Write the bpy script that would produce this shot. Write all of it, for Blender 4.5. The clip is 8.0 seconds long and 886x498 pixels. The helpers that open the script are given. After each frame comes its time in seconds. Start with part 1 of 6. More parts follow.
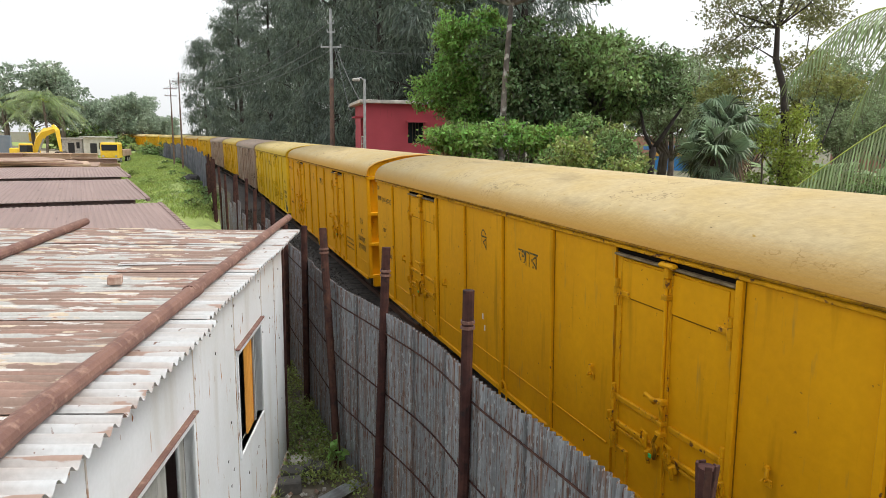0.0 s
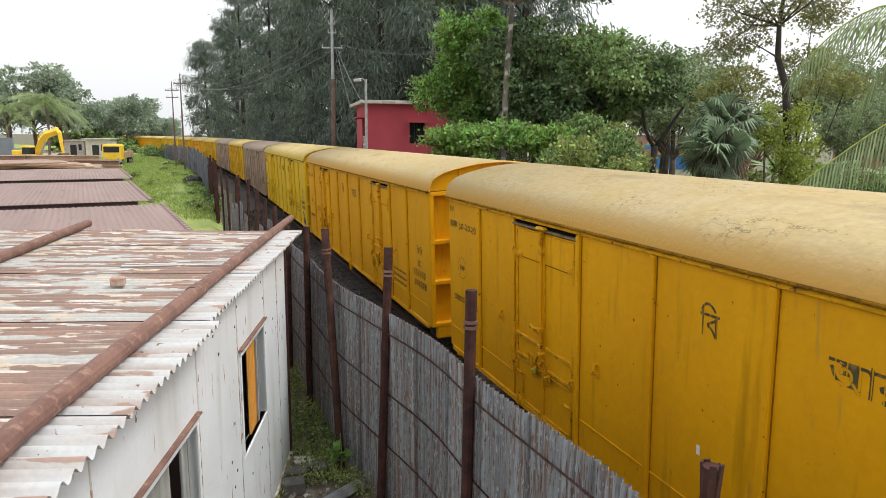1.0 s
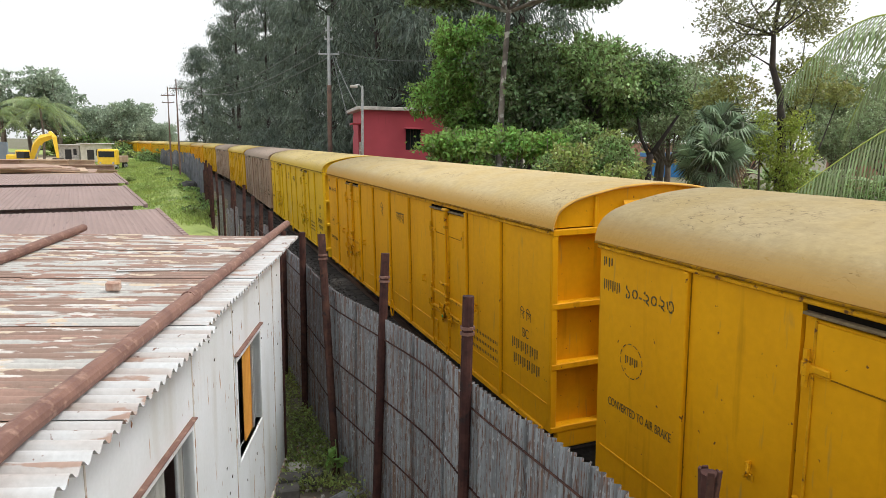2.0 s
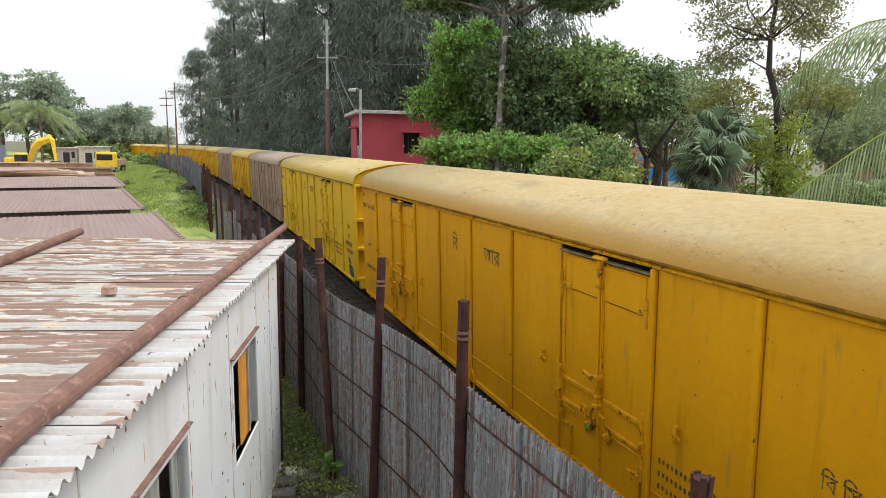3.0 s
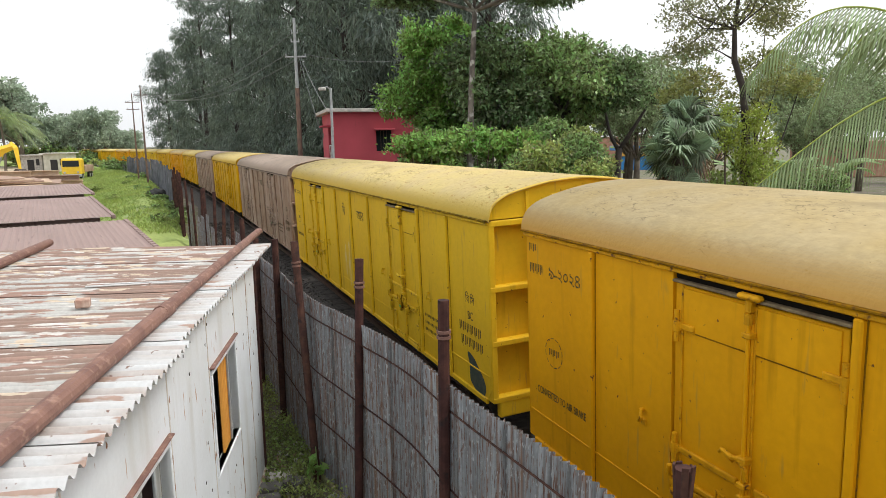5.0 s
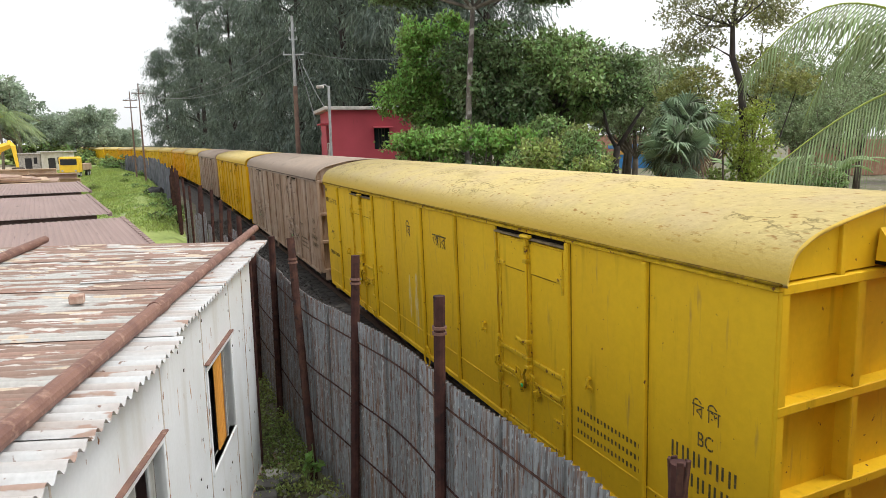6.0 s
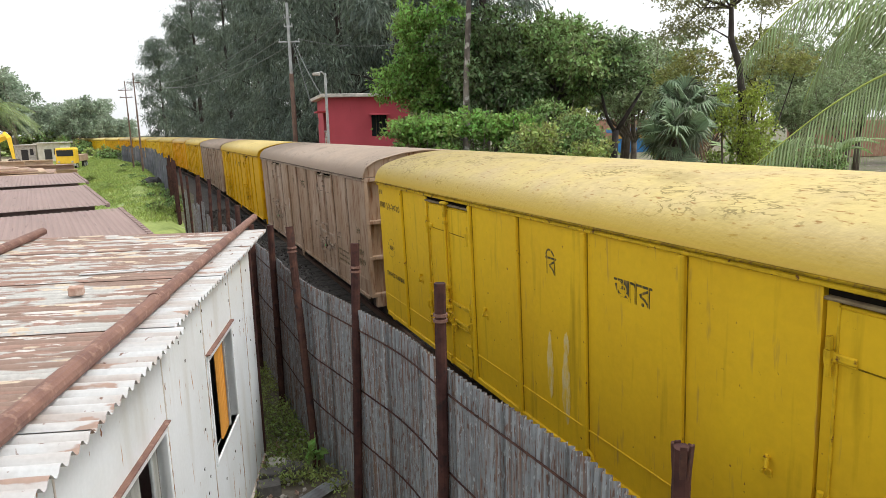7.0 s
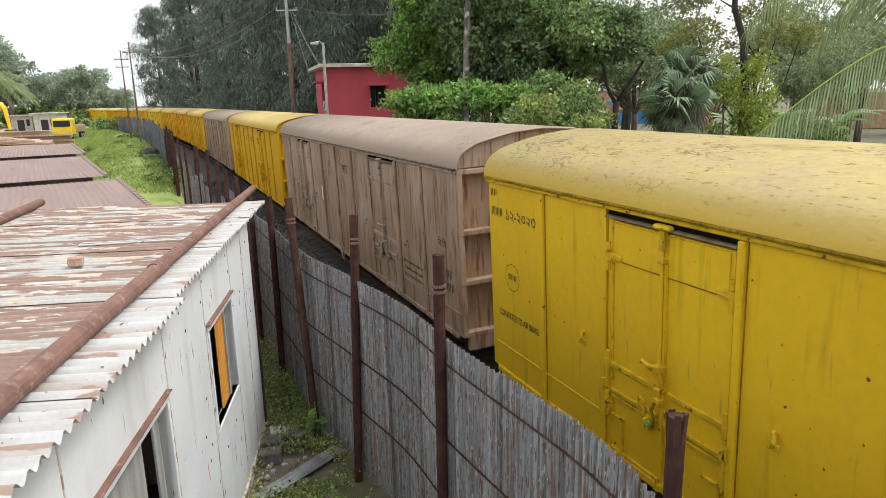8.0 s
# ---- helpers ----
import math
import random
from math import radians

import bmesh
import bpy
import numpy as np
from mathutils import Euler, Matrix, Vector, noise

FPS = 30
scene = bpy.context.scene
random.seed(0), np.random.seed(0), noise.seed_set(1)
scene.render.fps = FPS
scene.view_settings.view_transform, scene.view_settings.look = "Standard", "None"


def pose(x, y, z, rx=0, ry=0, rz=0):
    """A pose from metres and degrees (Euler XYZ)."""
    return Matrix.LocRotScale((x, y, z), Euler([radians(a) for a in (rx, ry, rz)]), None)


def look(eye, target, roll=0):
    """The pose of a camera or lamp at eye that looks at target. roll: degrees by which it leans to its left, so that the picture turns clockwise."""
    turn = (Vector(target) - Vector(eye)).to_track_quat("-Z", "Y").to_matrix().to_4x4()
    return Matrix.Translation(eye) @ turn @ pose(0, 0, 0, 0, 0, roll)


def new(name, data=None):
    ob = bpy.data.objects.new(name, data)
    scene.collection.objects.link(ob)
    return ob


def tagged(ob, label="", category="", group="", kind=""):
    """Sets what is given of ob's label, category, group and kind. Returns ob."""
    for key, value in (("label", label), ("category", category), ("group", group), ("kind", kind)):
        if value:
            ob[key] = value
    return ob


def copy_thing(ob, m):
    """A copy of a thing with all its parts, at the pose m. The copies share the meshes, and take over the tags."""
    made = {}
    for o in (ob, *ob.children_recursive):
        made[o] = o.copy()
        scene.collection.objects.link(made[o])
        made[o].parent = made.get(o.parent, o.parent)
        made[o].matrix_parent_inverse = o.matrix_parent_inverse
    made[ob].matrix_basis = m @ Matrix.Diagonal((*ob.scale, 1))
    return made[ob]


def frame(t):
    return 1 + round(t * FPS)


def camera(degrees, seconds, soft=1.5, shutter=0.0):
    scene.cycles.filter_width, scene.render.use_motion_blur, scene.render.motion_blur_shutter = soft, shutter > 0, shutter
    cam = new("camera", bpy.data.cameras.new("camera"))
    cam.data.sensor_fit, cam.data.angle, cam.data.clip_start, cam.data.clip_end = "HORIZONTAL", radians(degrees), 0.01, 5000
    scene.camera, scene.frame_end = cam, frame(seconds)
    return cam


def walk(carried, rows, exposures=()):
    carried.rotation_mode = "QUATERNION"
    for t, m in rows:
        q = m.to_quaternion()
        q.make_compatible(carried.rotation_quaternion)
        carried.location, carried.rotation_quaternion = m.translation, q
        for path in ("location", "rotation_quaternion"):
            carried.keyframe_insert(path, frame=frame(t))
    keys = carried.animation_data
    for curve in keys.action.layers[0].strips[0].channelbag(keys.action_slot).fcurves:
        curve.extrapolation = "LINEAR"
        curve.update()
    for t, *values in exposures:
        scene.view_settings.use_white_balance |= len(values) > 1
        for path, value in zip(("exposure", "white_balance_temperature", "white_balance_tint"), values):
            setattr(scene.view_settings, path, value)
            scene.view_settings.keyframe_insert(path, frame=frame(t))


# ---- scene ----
cam = camera(68.0, 8.0, soft=0.7)
PATH = [
    (0, (0.02, -0.009, 4.372), (0.016, 1.962, 4.034), 0.8),
    (0.5, (0.0, 0.001, 4.362), (-0.015, 1.973, 4.03), 1.0),
    (1, (0.016, -0.005, 4.37), (0.006, 1.967, 4.032), 0.5),
    (1.5, (0.008, 0.011, 4.36), (0.003, 1.982, 4.022), 0.5),
    (1.7, (-0.003, 0.004, 4.361), (-0.003, 1.977, 4.031), 0.7),
    (3, (0.022, -0.015, 4.376), (0.031, 1.961, 4.068), 0.9),
    (3.5, (0.029, -0.013, 4.378), (0.041, 1.962, 4.063), 0.7),
    (4, (0.037, 0.001, 4.377), (0.098, 1.974, 4.057), 0.7),
    (4.2, (0.054, -0.02, 4.391), (0.139, 1.953, 4.075), -0.6),
    (5.3, (0.001, -0.022, 4.417), (0.082, 1.95, 4.094), -0.8),
    (5.5, (0.03, -0.043, 4.395), (0.114, 1.934, 4.104), 0.8),
    (6, (0.036, -0.002, 4.387), (0.121, 1.969, 4.061), -0.8),
    (6.5, (0.026, 0.004, 4.382), (0.126, 1.967, 4.013), -1.2),
    (7, (0.028, 0.02, 4.387), (0.115, 1.984, 4.021), -1.5),
    (7.5, (0.045, 0.014, 4.389), (0.127, 1.974, 4.002), -1.9),
    (8, (0.034, 0.013, 4.381), (0.12, 1.96, 3.932), -1.4),
]
walk(cam, [(t, look(eye, target, roll)) for t, eye, target, roll in PATH], exposures=((0, 0.09), (3.0, 0.09), (5.5, 0.14), (8.0, 0.19)))
H_EAVE = 3.41

# ---- world, sun and exposure: a bright overcast noon ----
SUN_UP, SUN_FROM = 60.0, 95.0
world = bpy.data.worlds.new("overcast_sky")
scene.world = world
world.use_nodes = True
wn, wl = world.node_tree.nodes, world.node_tree.links
wn.clear()
sky = wn.new("ShaderNodeTexSky")
sky.sky_type, sky.sun_disc = "NISHITA", False
sky.sun_elevation, sky.sun_rotation = radians(SUN_UP), radians(SUN_FROM)
sky.air_density, sky.dust_density, sky.ozone_density = 1.0, 6.0, 1.0
pale = wn.new("ShaderNodeHueSaturation")
pale.inputs["Saturation"].default_value = 0.12
cloud = wn.new("ShaderNodeMix")
cloud.data_type = "RGBA"
cloud.inputs[0].default_value = 0.55
cloud.inputs[7].default_value = (9.4, 9.6, 9.8, 1)
back = wn.new("ShaderNodeBackground")
back.inputs["Strength"].default_value = 0.158
wout = wn.new("ShaderNodeOutputWorld")
wl.new(sky.outputs[0], pale.inputs["Color"])
wl.new(pale.outputs[0], cloud.inputs[6])
wl.new(cloud.outputs[2], back.inputs["Color"])
wl.new(back.outputs[0], wout.inputs[0])
sun_data = bpy.data.lights.new("sun", "SUN")
sun_data.energy, sun_data.angle, sun_data.color = 1.7, radians(18), (1.0, 0.97, 0.9)
sun = new("sun", sun_data)
sun_from = Vector((math.sin(radians(SUN_FROM)) * math.cos(radians(SUN_UP)), math.cos(radians(SUN_FROM)) * math.cos(radians(SUN_UP)), math.sin(radians(SUN_UP))))
sun.matrix_world = look(sun_from * 50, (0, 0, 0))

# ---- materials ----


def material(name, base, second=None, rough=0.7, metal=0.0, scale=3.0, spread=(0.4, 0.65), stretch=(1, 1, 1),
             third=None, scale3=20.0, spread3=(0.55, 0.7), stretch3=(1, 1, 1), grain=0.12, bump=0.15, bump_scale=60.0,
             island=0.0, each=0.0, through_light=0.0, gloss=0.5, space="Object", flecks=(), peel=None, warp=None):
    """A paint or surface: a base colour, broad patches of a second, small marks of a third, fine grain and relief."""
    m = bpy.data.materials.new(name)
    m.use_nodes = True
    n, l = m.node_tree.nodes, m.node_tree.links
    bsdf = n["Principled BSDF"]
    bsdf.inputs["Roughness"].default_value, bsdf.inputs["Metallic"].default_value = rough, metal
    bsdf.inputs["Specular IOR Level"].default_value = gloss
    co = n.new("ShaderNodeTexCoord")

    def noisy(size, stretched, detail=8.0):
        mp = n.new("ShaderNodeMapping")
        mp.inputs["Scale"].default_value = stretched
        l.new(co.outputs[space], mp.inputs[0])
        t = n.new("ShaderNodeTexNoise")
        t.inputs["Scale"].default_value, t.inputs["Detail"].default_value = size, detail
        l.new(mp.outputs[0], t.inputs["Vector"])
        return t.outputs["Fac"]

    def ramp(value, low, high):
        r = n.new("ShaderNodeMapRange")
        r.inputs["From Min"].default_value, r.inputs["From Max"].default_value = low, high
        l.new(value, r.inputs["Value"])
        return r.outputs[0]

    def blend(factor, a, b, how="MIX"):
        x = n.new("ShaderNodeMix")
        x.data_type, x.blend_type = "RGBA", how
        if isinstance(factor, float):
            x.inputs[0].default_value = factor
        else:
            l.new(factor, x.inputs[0])
        for v, socket in ((a, x.inputs[6]), (b, x.inputs[7])):
            if isinstance(v, tuple):
                socket.default_value = (*v[:3], 1)
            else:
                l.new(v, socket)
        return x.outputs[2]

    colour = base
    if second:
        colour = blend(ramp(noisy(scale, stretch), *spread), colour, second)
    if third:
        colour = blend(ramp(noisy(scale3, stretch3), *spread3), colour, third)
    for tone, size, low, high, stretched in flecks:
        colour = blend(ramp(noisy(size, stretched), low, high), colour, tone)
    if peel:
        # curled rims of flaking paint: thin contours of one noise, only where another is high
        tone, size, thin = peel

        def sums(how, a, b):
            q = n.new("ShaderNodeMath")
            q.operation = how
            for v, socket in ((a, q.inputs[0]), (b, q.inputs[1])):
                if isinstance(v, float):
                    socket.default_value = v
                else:
                    l.new(v, socket)
            return q.outputs[0]
        rim = sums("ABSOLUTE", sums("SUBTRACT", noisy(size, (0.6, 1, 1), 9.0), 0.5), 0.0)
        rim = sums("MULTIPLY", ramp(rim, thin, thin * 0.3), ramp(noisy(size * 0.22, (0.5, 1, 1), 5.0), 0.545, 0.60))
        colour = blend(rim, colour, tone)
    if isinstance(colour, tuple):
        rgb = n.new("ShaderNodeRGB")
        rgb.outputs[0].default_value = (*colour, 1)
        colour = rgb.outputs[0]
    if grain:
        g = n.new("ShaderNodeMapRange")
        g.inputs["To Min"].default_value, g.inputs["To Max"].default_value = 1 - grain * 1.6, 1 + grain * 1.6
        l.new(noisy(bump_scale * 0.5, (1, 1, 1), 6.0), g.inputs["Value"])
        hsv = n.new("ShaderNodeHueSaturation")
        l.new(g.outputs[0], hsv.inputs["Value"])
        l.new(colour, hsv.inputs["Color"])
        colour = hsv.outputs[0]
    for amount, source in ((island, "geo"), (each, "obj")):
        if amount:
            s = n.new("ShaderNodeNewGeometry").outputs["Random Per Island"] if source == "geo" else n.new("ShaderNodeObjectInfo").outputs["Random"]
            r = n.new("ShaderNodeMapRange")
            r.inputs["To Min"].default_value, r.inputs["To Max"].default_value = 1 - amount, 1 + amount
            l.new(s, r.inputs["Value"])
            hsv = n.new("ShaderNodeHueSaturation")
            l.new(r.outputs[0], hsv.inputs["Value"])
            h = n.new("ShaderNodeMapRange")
            h.inputs["To Min"].default_value, h.inputs["To Max"].default_value = 0.5 - amount * 0.05, 0.5 + amount * 0.05
            l.new(s, h.inputs["Value"])
            l.new(h.outputs[0], hsv.inputs["Hue"])
            l.new(colour, hsv.inputs["Color"])
            colour = hsv.outputs[0]
    l.new(colour, bsdf.inputs["Base Color"])
    if bump:
        b = n.new("ShaderNodeBump")
        b.inputs["Strength"].default_value, b.inputs["Distance"].default_value = bump, 0.02
        l.new(noisy(bump_scale, (1, 1, 1), 4.0), b.inputs["Height"])
        l.new(b.outputs[0], bsdf.inputs["Normal"])
        if warp:
            w = n.new("ShaderNodeBump")
            w.inputs["Strength"].default_value, w.inputs["Distance"].default_value = warp[1], 0.05
            l.new(noisy(warp[0], (1, 1, 1), 2.0), w.inputs["Height"])
            l.new(w.outputs[0], b.inputs["Normal"])
    if through_light:
        tr = n.new("ShaderNodeBsdfTranslucent")
        l.new(colour, tr.inputs["Color"])
        mix = n.new("ShaderNodeMixShader")
        mix.inputs[0].default_value = through_light
        l.new(bsdf.outputs[0], mix.inputs[1])
        l.new(tr.outputs[0], mix.inputs[2])
        l.new(mix.outputs[0], n["Material Output"].inputs["Surface"])
    return m


def paint(name, base, second, roofbase, roofsecond, marks, flakes=0.66, streaks=0.64):
    rust = (0.13, 0.055, 0.02)
    side = material(name + "_side_paint", base, second, rough=0.55, scale=1.1, spread=(0.35, 0.75), stretch=(1, 1, 0.35), third=marks,
                    scale3=5.0, spread3=(streaks, streaks + 0.21), stretch3=(3, 3, 0.4), grain=0.06, bump=0.06, bump_scale=30, gloss=0.14,
                    flecks=((rust, 17.0, 0.69, 0.73, (1, 1, 0.8)), (tuple(0.6 * c for c in base), 2.6, 0.60, 0.80, (2.5, 2.5, 0.25))), warp=(1.6, 0.18))
    top = material(name + "_roof_paint", roofbase, roofsecond, rough=0.9, scale=1.6, spread=(0.4, 0.7), third=marks, scale3=26.0,
                   spread3=(flakes, flakes + 0.10), stretch3=(0.4, 1, 1), grain=0.12, bump=0.3, bump_scale=25, gloss=0.06,
                   flecks=((tuple(0.5 * c for c in roofbase), 1.3, 0.58, 0.80, (0.5, 1, 1)), (tuple(0.30 * c for c in roofbase), 34.0, 0.70, 0.74, (0.5, 1, 1))),
                   peel=(tuple(0.5 * c for c in roofbase), 7.5 if flakes > 0.64 else 8.0, 0.012 if flakes > 0.64 else 0.03), warp=(2.0, 0.3))
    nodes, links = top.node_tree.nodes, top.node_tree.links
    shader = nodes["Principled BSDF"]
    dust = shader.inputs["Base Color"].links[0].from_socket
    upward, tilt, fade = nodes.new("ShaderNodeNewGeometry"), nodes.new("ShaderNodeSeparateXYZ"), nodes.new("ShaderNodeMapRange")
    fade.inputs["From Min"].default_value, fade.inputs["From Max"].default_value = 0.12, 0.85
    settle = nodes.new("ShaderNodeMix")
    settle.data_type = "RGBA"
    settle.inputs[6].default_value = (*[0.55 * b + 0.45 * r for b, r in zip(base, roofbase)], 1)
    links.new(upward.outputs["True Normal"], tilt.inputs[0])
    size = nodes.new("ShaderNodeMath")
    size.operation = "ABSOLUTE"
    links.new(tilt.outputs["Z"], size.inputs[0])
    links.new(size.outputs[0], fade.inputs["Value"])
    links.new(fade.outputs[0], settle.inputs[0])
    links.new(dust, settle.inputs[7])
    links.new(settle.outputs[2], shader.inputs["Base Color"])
    # dark edge paint: grime and rust, with the shade of narrow gaps painted in
    edge = material(name + "_grime_and_shade_edge_paint", tuple(c * 0.42 for c in base), tuple(c * 0.2 for c in base), rough=0.8, scale=4, spread=(0.4, 0.65), stretch=(1, 1, 0.6), third=(0.09, 0.04, 0.02),
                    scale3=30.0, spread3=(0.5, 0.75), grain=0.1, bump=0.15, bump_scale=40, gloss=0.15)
    fitting = material(name + "_worn_fitting_paint", tuple(c * 0.92 for c in base), tuple(c * 0.62 for c in base), rough=0.6, scale=7, spread=(0.42, 0.7), third=rust,
                       scale3=16.0, spread3=(0.60, 0.68), grain=0.1, bump=0.2, bump_scale=60, gloss=0.2)
    return side, top, edge, fitting


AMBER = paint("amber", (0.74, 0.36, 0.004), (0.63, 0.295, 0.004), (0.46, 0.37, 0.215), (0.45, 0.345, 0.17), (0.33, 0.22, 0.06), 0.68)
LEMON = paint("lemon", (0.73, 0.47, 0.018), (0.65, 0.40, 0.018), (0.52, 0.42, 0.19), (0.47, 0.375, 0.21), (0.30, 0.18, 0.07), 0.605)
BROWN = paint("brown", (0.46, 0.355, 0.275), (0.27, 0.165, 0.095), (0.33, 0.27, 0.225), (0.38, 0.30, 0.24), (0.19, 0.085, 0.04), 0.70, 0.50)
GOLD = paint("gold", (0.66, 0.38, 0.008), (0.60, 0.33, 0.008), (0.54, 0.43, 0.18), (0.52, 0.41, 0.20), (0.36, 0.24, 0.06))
M_DARKIRON = material("dark_iron", (0.035, 0.03, 0.028), (0.07, 0.045, 0.03), rough=0.8, scale=6)
# near-black that puts the shade of gaps and slots into the colour
M_SLIT = material("gap_shade_black", (0.012, 0.01, 0.008), rough=0.95, grain=0.0, bump=0.0, gloss=0.0)
M_STENCIL = material("stencil_black", (0.06, 0.05, 0.02), (0.24, 0.15, 0.03), rough=0.8, scale=14, spread=(0.5, 0.66), bump=0.0)
M_LIP = material("dusty_lip", (0.21, 0.16, 0.085), (0.12, 0.08, 0.04), rough=0.85, scale=8)
M_PATCH = material("primer_patch", (0.03, 0.05, 0.04), (0.06, 0.07, 0.05), rough=0.8, scale=8)
M_TAG = material("green_seal", (0.05, 0.5, 0.12), rough=0.5, grain=0.05)
M_WHITETAG = material("white_paper", (0.75, 0.72, 0.68), rough=0.9)
M_GALV = material("galvanised_sheet", (0.31, 0.335, 0.36), (0.15, 0.152, 0.16), rough=0.6, metal=0.1, scale=1.0, spread=(0.40, 0.68), stretch=(34, 34, 0.5), third=(0.21, 0.125, 0.09),
                  scale3=2.0, spread3=(0.52, 0.66), stretch3=(22, 22, 0.45), grain=0.16, bump=0.12, bump_scale=40, each=0.16,
                  flecks=(((0.15, 0.08, 0.058), 13.0, 0.545, 0.62, (8, 8, 0.6)), ((0.42, 0.445, 0.47), 30.0, 0.60, 0.68, (2, 2, 0.5))))
M_POST = material("rusty_post", (0.052, 0.024, 0.021), (0.09, 0.042, 0.032), rough=0.85, scale=7, third=(0.03, 0.02, 0.02), scale3=12, grain=0.15, each=0.15, gloss=0.2)
M_PIPE = material("rusty_pipe", (0.20, 0.105, 0.08), (0.14, 0.07, 0.055), rough=0.75, scale=5, third=(0.28, 0.17, 0.13), scale3=15, grain=0.12)
M_ROOF = material("rusty_corrugated_roof", (0.425, 0.415, 0.395), (0.25, 0.17, 0.135), rough=0.7, metal=0.05, scale=2.6, spread=(0.465, 0.495), stretch=(0.26, 2.2, 1),
                  third=(0.52, 0.43, 0.33), scale3=4.5, spread3=(0.585, 0.60), stretch3=(0.4, 2.2, 1), grain=0.14, bump=0.12,
                  flecks=(((0.30, 0.19, 0.15), 6.5, 0.57, 0.585, (0.35, 2.6, 1)), ((0.56, 0.53, 0.50), 9.0, 0.615, 0.63, (0.3, 2.6, 1)), ((0.15, 0.10, 0.085), 5.0, 0.64, 0.70, (0.2, 4.0, 1))))
M_ROOFEDGE = material("galvanised_roof_edge", (0.55, 0.56, 0.565), (0.43, 0.38, 0.35), rough=0.5, metal=0.2, scale=3, stretch=(0.4, 2, 1), grain=0.1, bump=0.06,
                      flecks=(((0.36, 0.25, 0.20), 4.0, 0.60, 0.63, (0.5, 2.2, 1)), ((0.2, 0.12, 0.09), 16.0, 0.66, 0.70, (1, 1, 1))))
M_WHITE = material("white_painted_panel", (0.735, 0.76, 0.785), (0.66, 0.68, 0.685), rough=0.6, scale=1.2, third=(0.42, 0.22, 0.10), scale3=4.5,
                   spread3=(0.67, 0.70), stretch3=(3.0, 3.0, 0.5), grain=0.04, bump=0.05,
                   flecks=(((0.30, 0.15, 0.08), 9.0, 0.69, 0.72, (2.5, 2.5, 0.6)), ((0.55, 0.54, 0.50), 1.6, 0.56, 0.80, (2.0, 2.0, 0.35))), warp=(1.2, 0.12))
M_TRIM = material("rusty_white_trim", (0.62, 0.56, 0.50), (0.36, 0.22, 0.15), rough=0.7, scale=9, spread=(0.5, 0.6), grain=0.1)
M_RUSTSPOT = material("rust_spot", (0.26, 0.12, 0.06), (0.42, 0.26, 0.17), rough=0.9, scale=20, spread=(0.45, 0.65))
M_CURTAIN = material("orange_curtain", (0.75, 0.36, 0.06), (0.6, 0.27, 0.05), rough=0.9, scale=3, stretch=(6, 6, 0.4), grain=0.05)
# grey for the second curtain, and for the reflection painted on the panes
M_CURTAIN_AND_SHINE = material("grey_curtain_and_reflection", (0.36, 0.36, 0.33), (0.26, 0.26, 0.24), rough=0.9, scale=4, stretch=(6, 6, 0.4), grain=0.05)
M_INSIDE = material("dark_interior", (0.03, 0.03, 0.035), (0.05, 0.045, 0.04), rough=0.9, scale=3)
M_BRICK = material("old_brick", (0.34, 0.20, 0.15), (0.45, 0.33, 0.27), rough=0.9, scale=14, island=0.2)
M_SHED = material("brown_corrugated_roof", (0.235, 0.165, 0.15), (0.29, 0.205, 0.185), rough=0.75, scale=0.5, spread=(0.3, 0.7), stretch=(3, 0.4, 1),
                  third=(0.17, 0.115, 0.105), scale3=2.5, spread3=(0.62, 0.72), stretch3=(4, 0.25, 1), grain=0.08, bump=0.05)
M_BEAM = material("rusted_steel_beam", (0.40, 0.27, 0.19), (0.50, 0.37, 0.27), rough=0.85, scale=1.2, each=0.3)
M_GROUND = material("ground", (0.15, 0.125, 0.095), (0.11, 0.12, 0.055), rough=0.95, scale=0.6, spread=(0.42, 0.56), third=(0.30, 0.27, 0.22), scale3=1.5, spread3=(0.6, 0.7), grain=0.2, bump=0.5, bump_scale=12)
M_VERGE = material("grass_verge", (0.29, 0.35, 0.10), (0.19, 0.26, 0.07), rough=0.95, scale=0.35, spread=(0.35, 0.65), third=(0.34, 0.36, 0.24), scale3=0.5, spread3=(0.66, 0.72), grain=0.2, bump=0.6, bump_scale=10)
M_YARD = material("sandy_yard", (0.46, 0.38, 0.27), (0.38, 0.31, 0.22), rough=0.95, scale=0.15, third=(0.18, 0.2, 0.08), scale3=0.3, spread3=(0.62, 0.7), grain=0.1)
M_BALLAST = material("dark_ballast", (0.05, 0.045, 0.043), (0.10, 0.088, 0.078), rough=0.95, scale=9, island=0.35, bump=0.6, bump_scale=30)
M_RAIL = material("steel_rail", (0.16, 0.10, 0.075), rough=0.5, metal=0.6)
M_SLEEPER = material("concrete_sleeper", (0.25, 0.23, 0.21), (0.18, 0.16, 0.14), rough=0.9, scale=6)
M_OILED = material("oil_stained_concrete", (0.085, 0.077, 0.07), (0.055, 0.05, 0.046), rough=0.9, scale=6)
M_RED = material("red_wall_paint", (0.45, 0.065, 0.09), (0.39, 0.055, 0.075), rough=0.8, scale=0.8, third=(0.22, 0.05, 0.05), scale3=2.5, spread3=(0.66, 0.76), stretch3=(3, 3, 0.4), grain=0.06)
M_SLAB = material("weathered_roof_slab", (0.55, 0.52, 0.48), (0.35, 0.33, 0.31), rough=0.9, scale=3, grain=0.1)
M_GREYPAINT = material("grey_steel", (0.42, 0.44, 0.45), (0.33, 0.34, 0.34), rough=0.6, metal=0.3, scale=5)
M_WIRE = material("cable", (0.16, 0.17, 0.17), rough=0.6, grain=0.0, bump=0.0)
